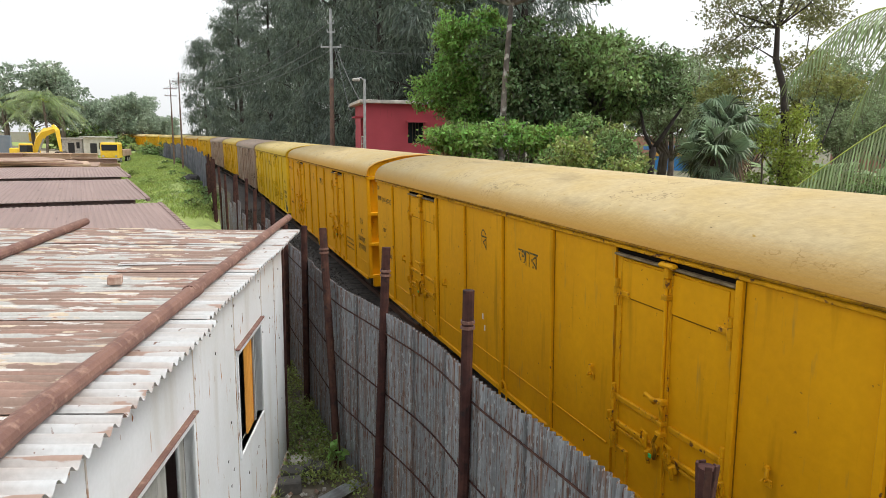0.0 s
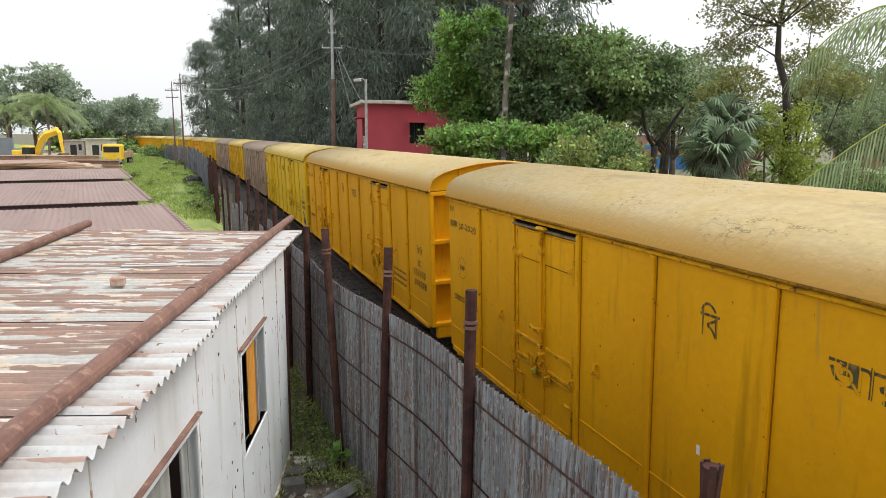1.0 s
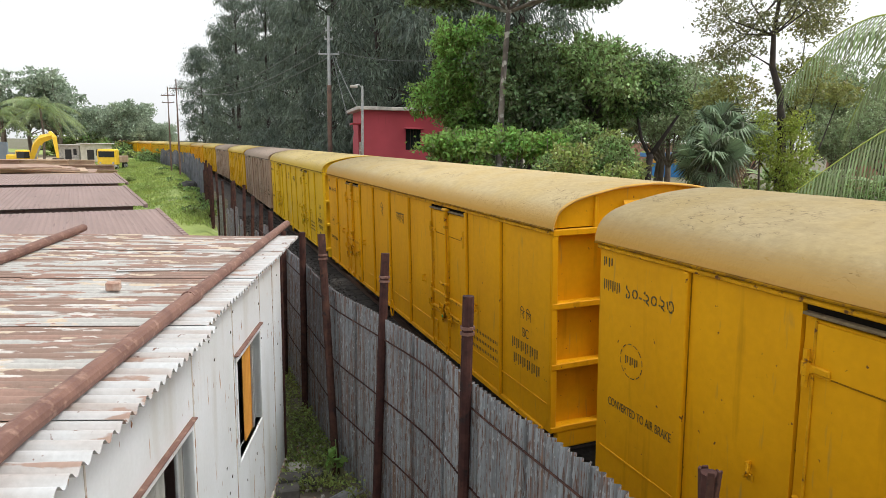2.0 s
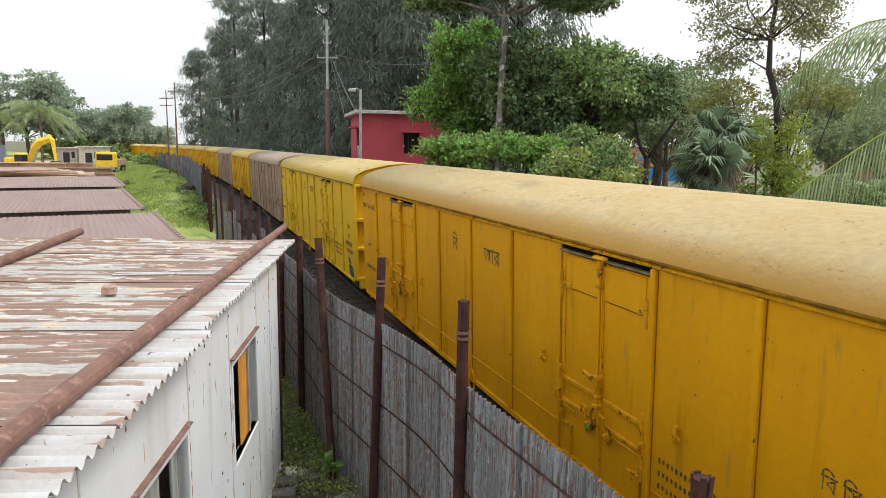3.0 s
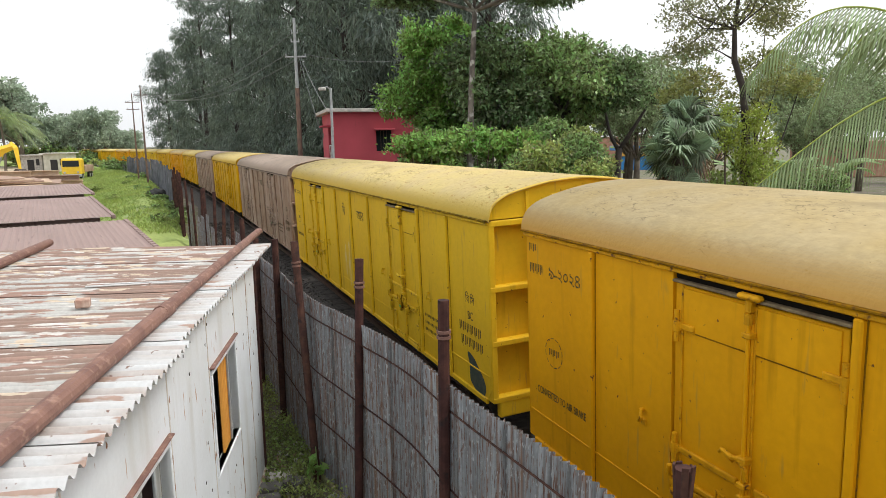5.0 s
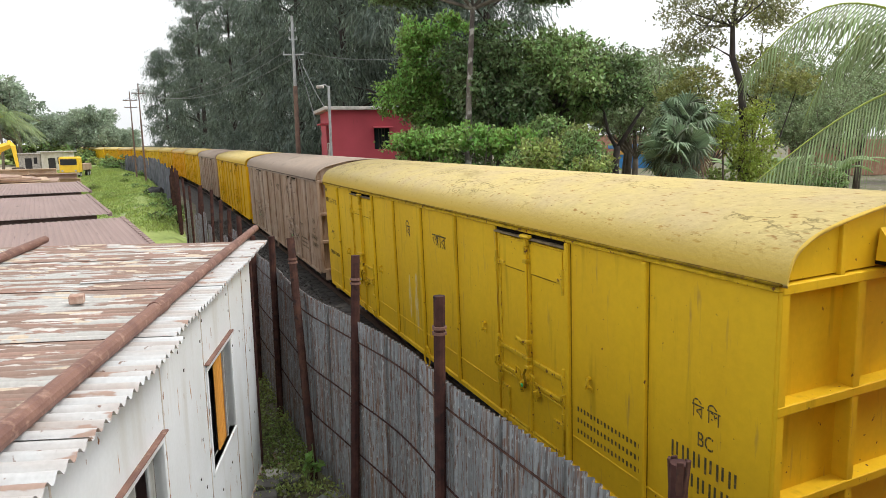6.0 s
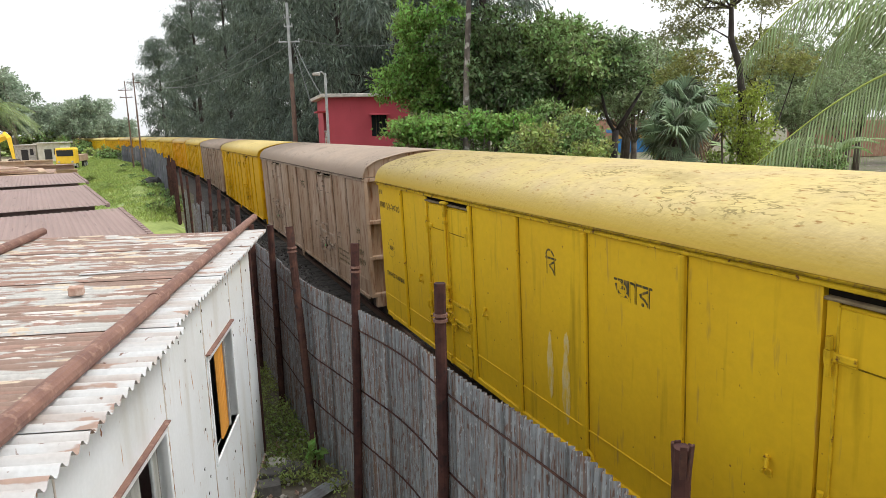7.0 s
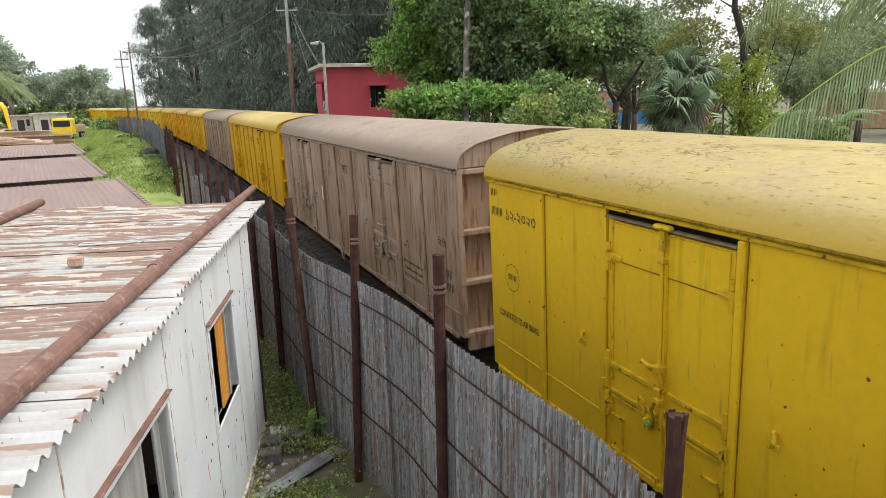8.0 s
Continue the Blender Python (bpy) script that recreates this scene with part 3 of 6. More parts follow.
            # dark strip that paints the plate's shadow along its lower edge
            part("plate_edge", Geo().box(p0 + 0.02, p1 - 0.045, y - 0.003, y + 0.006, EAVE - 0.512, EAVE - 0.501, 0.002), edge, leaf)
            part("edge_fold", Geo().box(p0, p0 + 0.02, y - 0.012, y + 0.006, FLOOR + 0.04, EAVE - 0.15, 0.005), fitting, leaf)
        part("closing_strip", Geo().box(c - 0.028, c + 0.012, y - 0.026, y + 0.004, FLOOR + 0.05, EAVE - 0.2, 0.008), side, d)
        part("closing_gap", Geo().box(c - 0.040, c - 0.029, y - 0.004, y + 0.006, FLOOR + 0.05, EAVE - 0.2, 0.002), edge, d)
        part("top_catch", Geo().box(c - 0.10, c + 0.10, y - 0.085, y - 0.01, EAVE - 0.105, EAVE - 0.06, 0.018).box(c - 0.035, c + 0.02, y - 0.07, y, EAVE - 0.20, EAVE - 0.10, 0.014)
             .tube([(c - 0.008, y - 0.045, EAVE - 0.28), (c - 0.008, y - 0.045, EAVE - 0.2)], 0.032, 8), fitting, d)
        part("locking_rod", Geo().tube([(c - 0.008, y - 0.045, EAVE - 0.15), (c - 0.008, y - 0.045, EAVE - 1.62)], 0.016, 7), side, d)
        part("rod_handle", Geo().tube([(c - 0.008, y - 0.05, EAVE - 1.30), (c - 0.07, y - 0.10, EAVE - 1.29), (c - 0.17, y - 0.09, EAVE - 1.275), (c - 0.20, y - 0.08, EAVE - 1.31)], [0.022, 0.02, 0.017, 0.014], 7)
             .tube([(c - 0.12, y - 0.03, EAVE - 1.36), (c - 0.12, y - 0.10, EAVE - 1.28)], 0.018, 6).box(c - 0.05, c + 0.035, y - 0.085, y, EAVE - 1.33, EAVE - 1.27, 0.012)
             .tube([(c + 0.02, y - 0.05, EAVE - 1.45), (c + 0.025, y - 0.07, EAVE - 1.36), (c + 0.0, y - 0.08, EAVE - 1.30)], 0.02, 6), fitting, d, "worn locking handle")
        for z in (EAVE - 0.36, EAVE - 1.50, EAVE - 1.60):
            part("rod_bracket", Geo().box(c - 0.045, c + 0.032, y - 0.075, y, z - 0.022, z + 0.022, 0.008), fitting, d)
        # strap hinges on the outer edges; the middle straps are bars, the lower ones carry the hasps
        for side_x, p0, p1 in ((a + 0.085, a + 0.09, c - 0.09), (b - 0.06, c + 0.07, b - 0.06)):
            for z, long in ((EAVE - 0.47, 0.26), (EAVE - 1.52, 1.0), (EAVE - 1.93, 0.0)):
                if long:
                    q0, q1 = (p0, p0 + (p1 - p0) * long) if side_x < c else (p1 - (p1 - p0) * long, p1)
                    part("strap", Geo().box(q0, q1, y - 0.026, y + 0.004, z - 0.026, z + 0.026, 0.008).box(q0, q1, y - 0.014, y + 0.004, z - 0.040, z - 0.027, 0.003), fitting, d)
                part("hinge", Geo().tube([(side_x, y - 0.035, z - 0.13), (side_x, y - 0.035, z - 0.05)], 0.022, 8).tube([(side_x, y - 0.035, z - 0.045), (side_x, y - 0.035, z + 0.045)], 0.030, 8)
                     .tube([(side_x, y - 0.035, z + 0.05), (side_x, y - 0.035, z + 0.13)], 0.022, 8).box(side_x - 0.035, side_x + 0.04, y - 0.035, y, z - 0.035, z + 0.035, 0.01), fitting, d)
        for p0, p1 in ((a + 0.12, c - 0.06), (c + 0.05, b - 0.09)):
            part("bar", Geo().box(p0, p1, y - 0.03, y + 0.004, EAVE - 1.80, EAVE - 1.755, 0.008), fitting, d)
            part("bar", Geo().box(p0, p1, y - 0.022, y + 0.004, EAVE - 1.855, EAVE - 1.825, 0.006), fitting, d)
        for x in (a + 0.07, b - 0.045):
            part("bolt_keeper", Geo().tube([(x, y - 0.03, EAVE - 1.84), (x - 0.02, y - 0.07, EAVE - 1.76), (x - 0.01, y - 0.07, EAVE - 1.68), (x + 0.02, y - 0.05, EAVE - 1.66), (x + 0.02, y - 0.05, EAVE - 1.76)], 0.017, 6)
                 .box(x - 0.03, x + 0.03, y - 0.045, y, EAVE - 1.88, EAVE - 1.82, 0.012), fitting, d)
        for x in (c - 0.19, c + 0.13):
            part("hasp", Geo().tube([(x, y - 0.04, EAVE - 1.84), (x - 0.035, y - 0.08, EAVE - 1.74), (x - 0.005, y - 0.09, EAVE - 1.63), (x + 0.03, y - 0.07, EAVE - 1.66), (x + 0.015, y - 0.06, EAVE - 1.80)], 0.017, 6)
                 .box(x - 0.06, x + 0.08, y - 0.055, y, EAVE - 1.90, EAVE - 1.80, 0.018).tube([(x + 0.05, y - 0.05, EAVE - 1.94), (x + 0.05, y - 0.075, EAVE - 1.82)], 0.02, 6), fitting, d)
        part("lock_chain", Geo().tube([(c - 0.03, y - 0.05, EAVE - 1.60), (c - 0.06, y - 0.075, EAVE - 1.70), (c - 0.03, y - 0.07, EAVE - 1.78), (c - 0.055, y - 0.06, EAVE - 1.86)], 0.015, 6), edge, d)
        part("seal_tag", Geo().box(c - 0.085, c - 0.045, y - 0.105, y - 0.092, EAVE - 1.845, EAVE - 1.805, 0.004), M_TAG, d, "green plastic seal")
        for q0, q1, q2 in ((a + 0.12, a + 0.30, 0.42), (b - 0.30, b - 0.10, 0.40)):
            flap = part("inspection_flap", Geo().box(q0, q1, y - 0.006, y + 0.006, FLOOR + 0.06, FLOOR + q2, 0.004), side, d)
            part("flap_rim", Geo().box(q1 - 0.03, q1, y - 0.024, y, FLOOR + 0.06, FLOOR + q2, 0.006).box(q0, q1, y - 0.024, y, FLOOR + q2 - 0.03, FLOOR + q2 + 0.002, 0.006), fitting, flap)
        part("kick_bar", Geo().box(a + 0.11, c - 0.05, y - 0.022, y + 0.004, FLOOR + 0.035, FLOOR + 0.07, 0.006).box(c + 0.03, b - 0.09, y - 0.022, y + 0.004, FLOOR + 0.035, FLOOR + 0.07, 0.006), fitting, d)
        for x in (a + 0.22, c, b - 0.15):
            part("sill_catch", Geo().box(x - 0.035, x + 0.035, y - 0.065, y, FLOOR - 0.03, FLOOR + 0.05, 0.016).tube([(x, y - 0.05, FLOOR + 0.02), (x + 0.01, y - 0.06, FLOOR + 0.11)], 0.016, 6), fitting, d)
        for x in (a - 0.33, b + 0.36):
            part("cleat", Geo().tube([(x - 0.02, y, EAVE - 1.45), (x - 0.01, y - 0.06, EAVE - 1.45), (x + 0.03, y - 0.07, EAVE - 1.40), (x + 0.02, y - 0.05, EAVE - 1.34)], 0.015, 6)
                 .tube([(x - 0.02, y, EAVE - 1.36), (x, y - 0.05, EAVE - 1.36)], 0.022, 6).box(x - 0.03, x + 0.03, y - 0.015, y, EAVE - 1.50, EAVE - 1.44, 0.006), fitting, w)
    loop = X(MARKS[5]) + 0.05
    part("towing_loop", Geo().tube([(loop + 0.11 * math.cos(t), y - 0.03, FLOOR - 0.02 + 0.17 * math.sin(t)) for t in np.linspace(0, 2 * math.pi, 13)], 0.017, 6), side, w)
    # stencils that most of the wagons carry
    F = pose(0, 0, 0, 90, 0, 0)
    lettering("\u09bf\u09ac", 0.30, M_STENCIL, w, pose(X(MARKS[5] - 0.62), y - 0.003, EAVE - 0.59) @ F)
    lettering("\u0985\u09be\u09b0", 0.30, M_STENCIL, w, pose(X(MARKS[6] - 0.62), y - 0.003, EAVE - 0.59) @ F, font_squeeze=0.95)
    # bogies
    for bx in (-LENGTH / 2 + 2.3, LENGTH / 2 - 2.3):
        bo = part("bogie", Geo().box(bx - 0.25, bx + 0.25, -0.75, 0.75, 0.42, 0.68, 0.03), M_DARKIRON, w)
        for sy in (-0.72, 0.72):
            part("bogie_side_frame", Geo().box(bx - 1.05, bx + 1.05, sy - 0.06, sy + 0.06, 0.38, 0.56, 0.03).box(bx - 0.4, bx + 0.4, sy - 0.07, sy + 0.07, 0.22, 0.5, 0.04)
                 .box(bx - 1.0, bx - 0.7, sy - 0.08, sy + 0.08, 0.24, 0.5, 0.03).box(bx + 0.7, bx + 1.0, sy - 0.08, sy + 0.08, 0.24, 0.5, 0.03), M_DARKIRON, bo)
    for ax in (-LENGTH / 2 + 1.45, -LENGTH / 2 + 3.15, LENGTH / 2 - 3.15, LENGTH / 2 - 1.45):
        ws = Geo()
        for sy in (-0.5, 0.5):
            ws.tube([(0, sy - 0.055, 0), (0, sy + 0.055, 0)], WHEEL, 20)
        ws.tube([(0, -0.75, 0), (0, 0.75, 0)], 0.06, 8)
        ws.box(0.1, 0.16, 0.555, 0.562, -0.03, 0.03).box(0.1, 0.16, -0.562, -0.555, -0.03, 0.03)
        part("wheelset", ws, M_DARKIRON, w, at=pose(ax, 0, WHEEL))
    return w


WAGONS = []
amber = wagon("amber yellow covered goods wagon with dusty rounded roof and double doors", AMBER)
lemon = wagon("lemon yellow covered goods wagon with flaking sandy roof and primer patch", LEMON)
brown = wagon("dull brown weathered covered goods wagon with rusty double doors", BROWN)
gold = wagon("bright golden yellow covered goods wagon with freshly painted sides", GOLD)
second = copy_thing(amber, Matrix())
WAGONS = [amber, second, lemon, brown, gold]
far_brown = copy_thing(brown, Matrix())
WAGONS.append(far_brown)
for k in range(13):
    WAGONS.append(copy_thing((gold, amber, gold, lemon)[k % 4], Matrix()))
YARD = -HALF - 0.003
STAND = pose(0, 0, 0, 90, 0, 0)
half = LENGTH / 2
for w, date, ring in ((amber, "\u09e7\u09e6-\u09e8\u09e6\u09e8\u09e9", 1.05), (second, "\u09ef-\u09e8\u09e6\u09e8\u09ea", 1.28), (lemon, "\u09e7\u09e8-\u09e8\u09e6\u09e8\u09e9", 1.15)):
    lettering(date, 0.20, M_STENCIL, w, pose(-half + 0.77, YARD, EAVE - 0.46) @ STAND, font_squeeze=0.9)
    bars([(EAVE - 0.45, 0.11, [(0.0, 0.055), (0.07, 0.055), (0.14, 0.055), (0.21, 0.055)])], w, pose(-half + 0.09, YARD, 0), M_STENCIL)
    bars([(EAVE - 0.21, 0.09, [(0.0, 0.05), (0.08, 0.07)])], w, pose(-half + 0.08, YARD, 0), M_STENCIL)
    ring_plate(0.17, w, pose(-half + 0.56, YARD, EAVE - ring), M_STENCIL)
    bars([(EAVE - ring - 0.04, 0.08, [(0.0, 0.05), (0.07, 0.05), (0.14, 0.05)])], w, pose(-half + 0.47, YARD, 0), M_STENCIL)
    lettering("CONVERTED TO AIR BRAKE", 0.12, M_STENCIL, w, pose(-half + 0.68, YARD, EAVE - ring - 0.55) @ STAND, font_squeeze=0.62)
for w in (amber, second, lemon, brown):
    lettering("\u09bf\u09ac \u09bf\u09b8", 0.17, M_STENCIL, w, pose(half - 0.62, YARD, EAVE - 1.20) @ STAND)
    lettering("BC", 0.17, M_STENCIL, w, pose(half - 0.62, YARD, EAVE - 1.43) @ STAND)
    bars([(EAVE - 1.64, 0.14, [(k * 0.12, 0.085) for k in range(6)]), (EAVE - 1.84, 0.14, [(0.05 + k * 0.12, 0.085) for k in range(6)])], w, pose(half - 0.98, YARD, 0), M_STENCIL)
    bars([(EAVE - 1.78 - 0.12 * r, 0.05, [(k * 0.11, 0.09) for k in range(9)]) for r in range(3)], w, pose(half - END - 1.05, YARD, 0), M_STENCIL)
patch = Geo()
patch.add([(0.25 * math.cos(a) * (1 + 0.25 * math.sin(3 * a + 1)), -0.002, 0.27 * math.sin(a) * (1 + 0.2 * math.cos(2 * a)) - 0.55 * 0.25 * math.cos(a)) for a in np.linspace(0, 2 * math.pi, 24, False)], [tuple(range(24))])
part("primer_patch", patch, M_PATCH, lemon, "dark green primer patch", at=pose(half - 0.50, YARD, FLOOR + 0.24))
for x, z in ((-0.72, EAVE - 1.62), (-0.66, EAVE - 1.78)):
    part("paper_scrap", Geo().box(x, x + 0.04, -0.003, 0.0, z, z + 0.08), M_WHITETAG, amber, at=pose(0, YARD, 0))
M_SCRAPE = material("scraped_paint", (0.66, 0.52, 0.22), (0.70, 0.46, 0.03), rough=0.8, scale=9, spread=(0.45, 0.6), stretch=(2, 2, 0.5))
for x, z, rx, rz in ((-0.70, 0.80, 0.06, 0.36), (-0.40, 0.66, 0.075, 0.40), (-0.38, 1.15, 0.05, 0.12)):
    jag = [(rx * math.cos(a) * (1 + 0.35 * noise.noise(Vector((3 * math.cos(a), 3 * math.sin(a), x)))), -0.002, rz * math.sin(a) * (1 + 0.3 * noise.noise(Vector((2 * math.cos(a), 5 * math.sin(a), x))))) for a in np.linspace(0, 2 * math.pi, 40, False)]
    part("scraped_patch", Geo().add(jag, [tuple(range(40))]), M_SCRAPE, lemon, "pale scraped streak", at=pose(x, YARD, FLOOR + z))
part("paper_label", Geo().box(0.55, 0.85, -0.003, 0, EAVE - 1.45, EAVE - 1.1), M_WHITETAG, brown, "white paper label", at=pose(-2.2, YARD, 0))


def wagon_pose(k, t):
    rear = FIRST - SPEED * t - float(np.interp(t, (7.4, 8.0), (0.0, 0.1))) + k * (LENGTH + COUPLED)
    a, _ = on_line(rear)
    b, _ = on_line(rear - LENGTH)
    d, mid = (b - a).normalized(), (a + b) / 2
    turn = Euler((0, 0, math.atan2(d.y, d.x))).to_matrix() @ Euler((CANT, 0, 0)).to_matrix()
    o = Vector((mid.x, mid.y, H_EAVE)) - turn @ Vector((0, -HALF, EAVE))
    return Matrix.Translation(o) @ turn.to_4x4()


def motions():
    """The train rolls past at an even pace and picks up a little at the end; the wheels of the wagons that come near turn with it."""
    times = [round(i * 0.1, 1) for i in range(81)]
    for k, w in enumerate(WAGONS):
        walk(w, [(t, wagon_pose(k, t)) for t in times])
    for w in WAGONS[:5]:
        for ws in [c for c in w.children if c.name.startswith("wheelset")]:
            x = ws.location.x
            walk(ws, [(t, Matrix.Translation((x, 0, WHEEL)) @ Euler((0, SPEED * t / WHEEL, 0)).to_matrix().to_4x4()) for t in times])
# ---- corrugated fence along the line ----
FENCE = [(1.75, -3.0), (1.62, 0.0), (1.45, 1.6), (1.26, 2.7), (1.08, 3.44), (0.96, 3.76), (0.763, 4.19), (0.524, 4.71), (0.28, 5.24), (0.0, 6.02), (-0.237, 6.51),
         (-0.576, 7.08), (-0.98, 7.78), (-1.42, 8.5), (-2.15, 10.3), (-2.84, 11.9), (-3.6, 14.0), (-4.55, 16.3)]


def along(path, step):
    """Points every step metres along a path of corners, eased at its corners."""
    pts = [Vector((*p, 0)) for p in path]
    for _ in range(2):
        pts = [pts[0]] + [q for a, b in zip(pts, pts[1:]) for q in (a.lerp(b, 0.25), a.lerp(b, 0.75))] + [pts[-1]]
    out, rest = [pts[0]], 0.0
    for a, b in zip(pts, pts[1:]):
        d = (b - a).length
        while rest + d >= step:
            a = a.lerp(b, (step - rest) / d)
            d, rest = (b - a).length, 0.0
            out.append(a.copy())
        rest += d
    return out


def corrugated(points, z0, z1, wave=0.076, depth=0.024, lean=0.0, thick=0.0012):
    """An upright corrugated sheet through points spaced a sixth of a wave apart; uneven at its top."""
    s = Geo()
    for i, p in enumerate(points):
        q = points[min(i + 1, len(points) - 1)] - points[max(i - 1, 0)]
        nrm = Vector((-q.y, q.x, 0)).normalized()
        o = nrm * depth * math.sin(i * math.pi / 3)
        for z in (z0, z0 + (z1 - z0) * 0.35, z0 + (z1 - z0) * 0.7, z1):
            c = p + o + nrm * lean * (z - z0)
            s.v.append((c.x, c.y, z))
    s.f = [(i * 4 + j, (i + 1) * 4 + j, (i + 1) * 4 + j + 1, i * 4 + j + 1) for i in range(len(points) - 1) for j in range(3)]
    return s


fence = thing("corrugated_fence", "grey rust-streaked corrugated iron fence on rusty steel posts", "fence")
pts = along(FENCE, 0.076 / 6)
rng = random.Random(11)
k = 0
while k + 65 < len(pts):
    sheet = corrugated(pts[k:k + 66], 0.0 + rng.uniform(0, 0.04), 2.4 + rng.uniform(-0.015, 0.02))
    part("sheet", sheet, M_GALV, fence, smooth=True)
    k += 60
def rail_tube(z, off):
    g2 = Geo()
    line = pts[::20]
    g2.tube([Vector((p.x, p.y, z)) + Vector((-(line[min(i + 1, len(line) - 1)] - line[max(i - 1, 0)]).y, (line[min(i + 1, len(line) - 1)] - line[max(i - 1, 0)]).x, 0)).normalized() * off for i, p in enumerate(line)], 0.009, 6)
    return g2
for z in (0.8, 1.45, 2.17):
    part("rail", rail_tube(z, 0.022), M_POST, fence)
POSTS = [((-2.88, 11.72), (-2.86, 11.75), 2.76), ((-2.2, 10.2), (-2.2, 10.25), 2.95), ((-1.36, 8.15), (-1.56, 8.42), 3.18), ((-0.72, 7.0), (-0.63, 7.24), 3.14),
         ((0.20, 5.18), (0.225, 5.25), 3.13), ((1.27, 2.86), (1.27, 2.86), 2.86), ((-3.55, 13.6), (-3.6, 13.7), 2.9)]
for (bx, by), (tx, ty), h in POSTS:
    p = Geo().tube([(bx, by, 0), (tx, ty, h)], 0.05 if h != 2.86 else 0.045, 10)
    po = part("post", p, M_POST, fence)
    d = Vector((tx - bx, ty - by, h))
    if h == 2.86:
        for ang in (0.3, 1.7, 2.6, 4.4, 5.3):
            part("rust_flake", Geo().box(-0.016, 0.016, -0.006, 0.006, -0.16, 0.004 + 0.005 * ang, 0.003), M_POST, po, at=pose(tx + 0.047 * math.cos(ang), ty + 0.047 * math.sin(ang), h, 4, 0, math.degrees(ang) + 90))
    if h > 3:
        for f in (0.9, 0.915):
            c = Vector((bx, by, 0)) + d * f
            part("wire_lashing", Geo().tube([c - d.normalized() * 0.012, c + d.normalized() * 0.012], 0.062, 10), M_PIPE, po)
# farther on the sheets are lower and broken
old = thing("broken_fence", "rusty posts with low grey sheets of a broken fence", "fence")
far_path = [(-4.6, 16.4), (-5.6, 18.8), (-6.9, 22.0), (-8.4, 25.5), (-10.2, 29.6)]
fp = along(far_path, 0.076 / 3)
rng = random.Random(5)
for i in range(0, len(fp) - 34, 32):
    if rng.random() < 0.7:
        part("sheet", corrugated(fp[i:i + 34], 0, rng.uniform(1.6, 2.2)), M_GALV, old)
for i in range(0, len(fp), 84):
    p = fp[i]
    part("post", Geo().tube([(p.x, p.y, 0), (p.x + rng.uniform(-0.1, 0.1), p.y + rng.uniform(-0.1, 0.1), rng.uniform(2.7, 3.15))], 0.05, 8), M_POST, old)
slat_fence = thing("slat_fence", "dark rusty post fence with bluish grey sheets beside the track", "fence")
M_SLATE = material("blue_grey_sheet", (0.15, 0.16, 0.19), (0.10, 0.10, 0.12), rough=0.8, scale=2, each=0.3)
s = 27.5
while s < 190:
    p, a = on_line(s, -2.7 + 0.15 * math.sin(s * 0.2))
    h = rng.uniform(2.55, 3.05)
    if s < 110:
        part("post", Geo().tube([(p.x, p.y, 0), (p.x + rng.uniform(-0.08, 0.08), p.y, h)], 0.06, 6), M_POST if s < 45 else M_SLATE, slat_fence)
        r2, _ = on_line(s + 0.5, -2.72)
        part("post", Geo().tube([(r2.x, r2.y, 0), (r2.x + rng.uniform(-0.06, 0.06), r2.y, h * rng.uniform(0.86, 1.0))], 0.045, 6), M_POST if s < 40 else M_SLATE, slat_fence)
    q, _ = on_line(s + 1.0, -2.66)
    d = Vector((q.x - p.x, q.y - p.y, 0)).normalized()
    e = rng.uniform(0.55, 0.85)
    part("board", Geo().box(0.08, e, -0.015, 0.015, 0.1, rng.uniform(1.5, 2.0) if s > 42 else rng.uniform(2.2, 2.6), 0.004), M_SLATE if s > 42 else M_POST, slat_fence, at=pose(p.x, p.y, 0, 0, 0, math.degrees(math.atan2(d.y, d.x))))
    s += 1.0

# ---- the white site cabin ----
CAB = pose(-2.10, 8.41, 0, 0, 0, 4.2)   # origin: far corner of the wall that faces the track; y runs along it
cabin = thing("site_cabin", "white panelled site cabin with rusty corrugated roof", "cabin", m=CAB)
NEAR, DEEP, TALL = -6.15, 5.2, 2.93
WINDOWS = [(-2.52, -1.46, 1.31, 2.31), (-5.35, -3.90, 1.05, 2.27)]
ys = sorted({NEAR, 0.0, *[v for w in WINDOWS for v in w[:2]]})
for y0, y1 in zip(ys, ys[1:]):
    win = [w for w in WINDOWS if w[0] <= y0 and y1 <= w[1]]
    if win:
        part("wall_panel", Geo().box(-0.06, 0.0, y0, y1, 0.08, win[0][2]), M_WHITE, cabin)
        part("wall_panel", Geo().box(-0.06, 0.0, y0, y1, win[0][3], TALL), M_WHITE, cabin)
    else:
        part("wall_panel", Geo().box(-0.06, 0.0, y0, y1, 0.08, TALL), M_WHITE, cabin)
part("end_wall", Geo().box(-DEEP, -0.06, -0.06, 0.0, 0.08, TALL), M_WHITE, cabin)
part("end_wall", Geo().box(-DEEP, -0.06, NEAR, NEAR + 0.06, 0.08, TALL), M_WHITE, cabin)
part("back_wall", Geo().box(-DEEP - 0.06, -DEEP, NEAR, 0.0, 0.08, TALL), M_WHITE, cabin)
part("floor_frame", Geo().box(-DEEP, 0.03, NEAR, 0.02, -0.02, 0.10, 0.01), M_TRIM, cabin)
for y in (-0.62, -1.38, -2.60, -3.82, -5.5):
    part("panel_joint", Geo().box(0.0, 0.006, y - 0.007, y + 0.007, 0.1, TALL, 0.002), M_TRIM, cabin, "rust-stained panel joint")
part("corner_angle", Geo().box(-0.02, 0.025, -0.03, 0.02, 0.08, TALL, 0.005), M_POST, cabin)
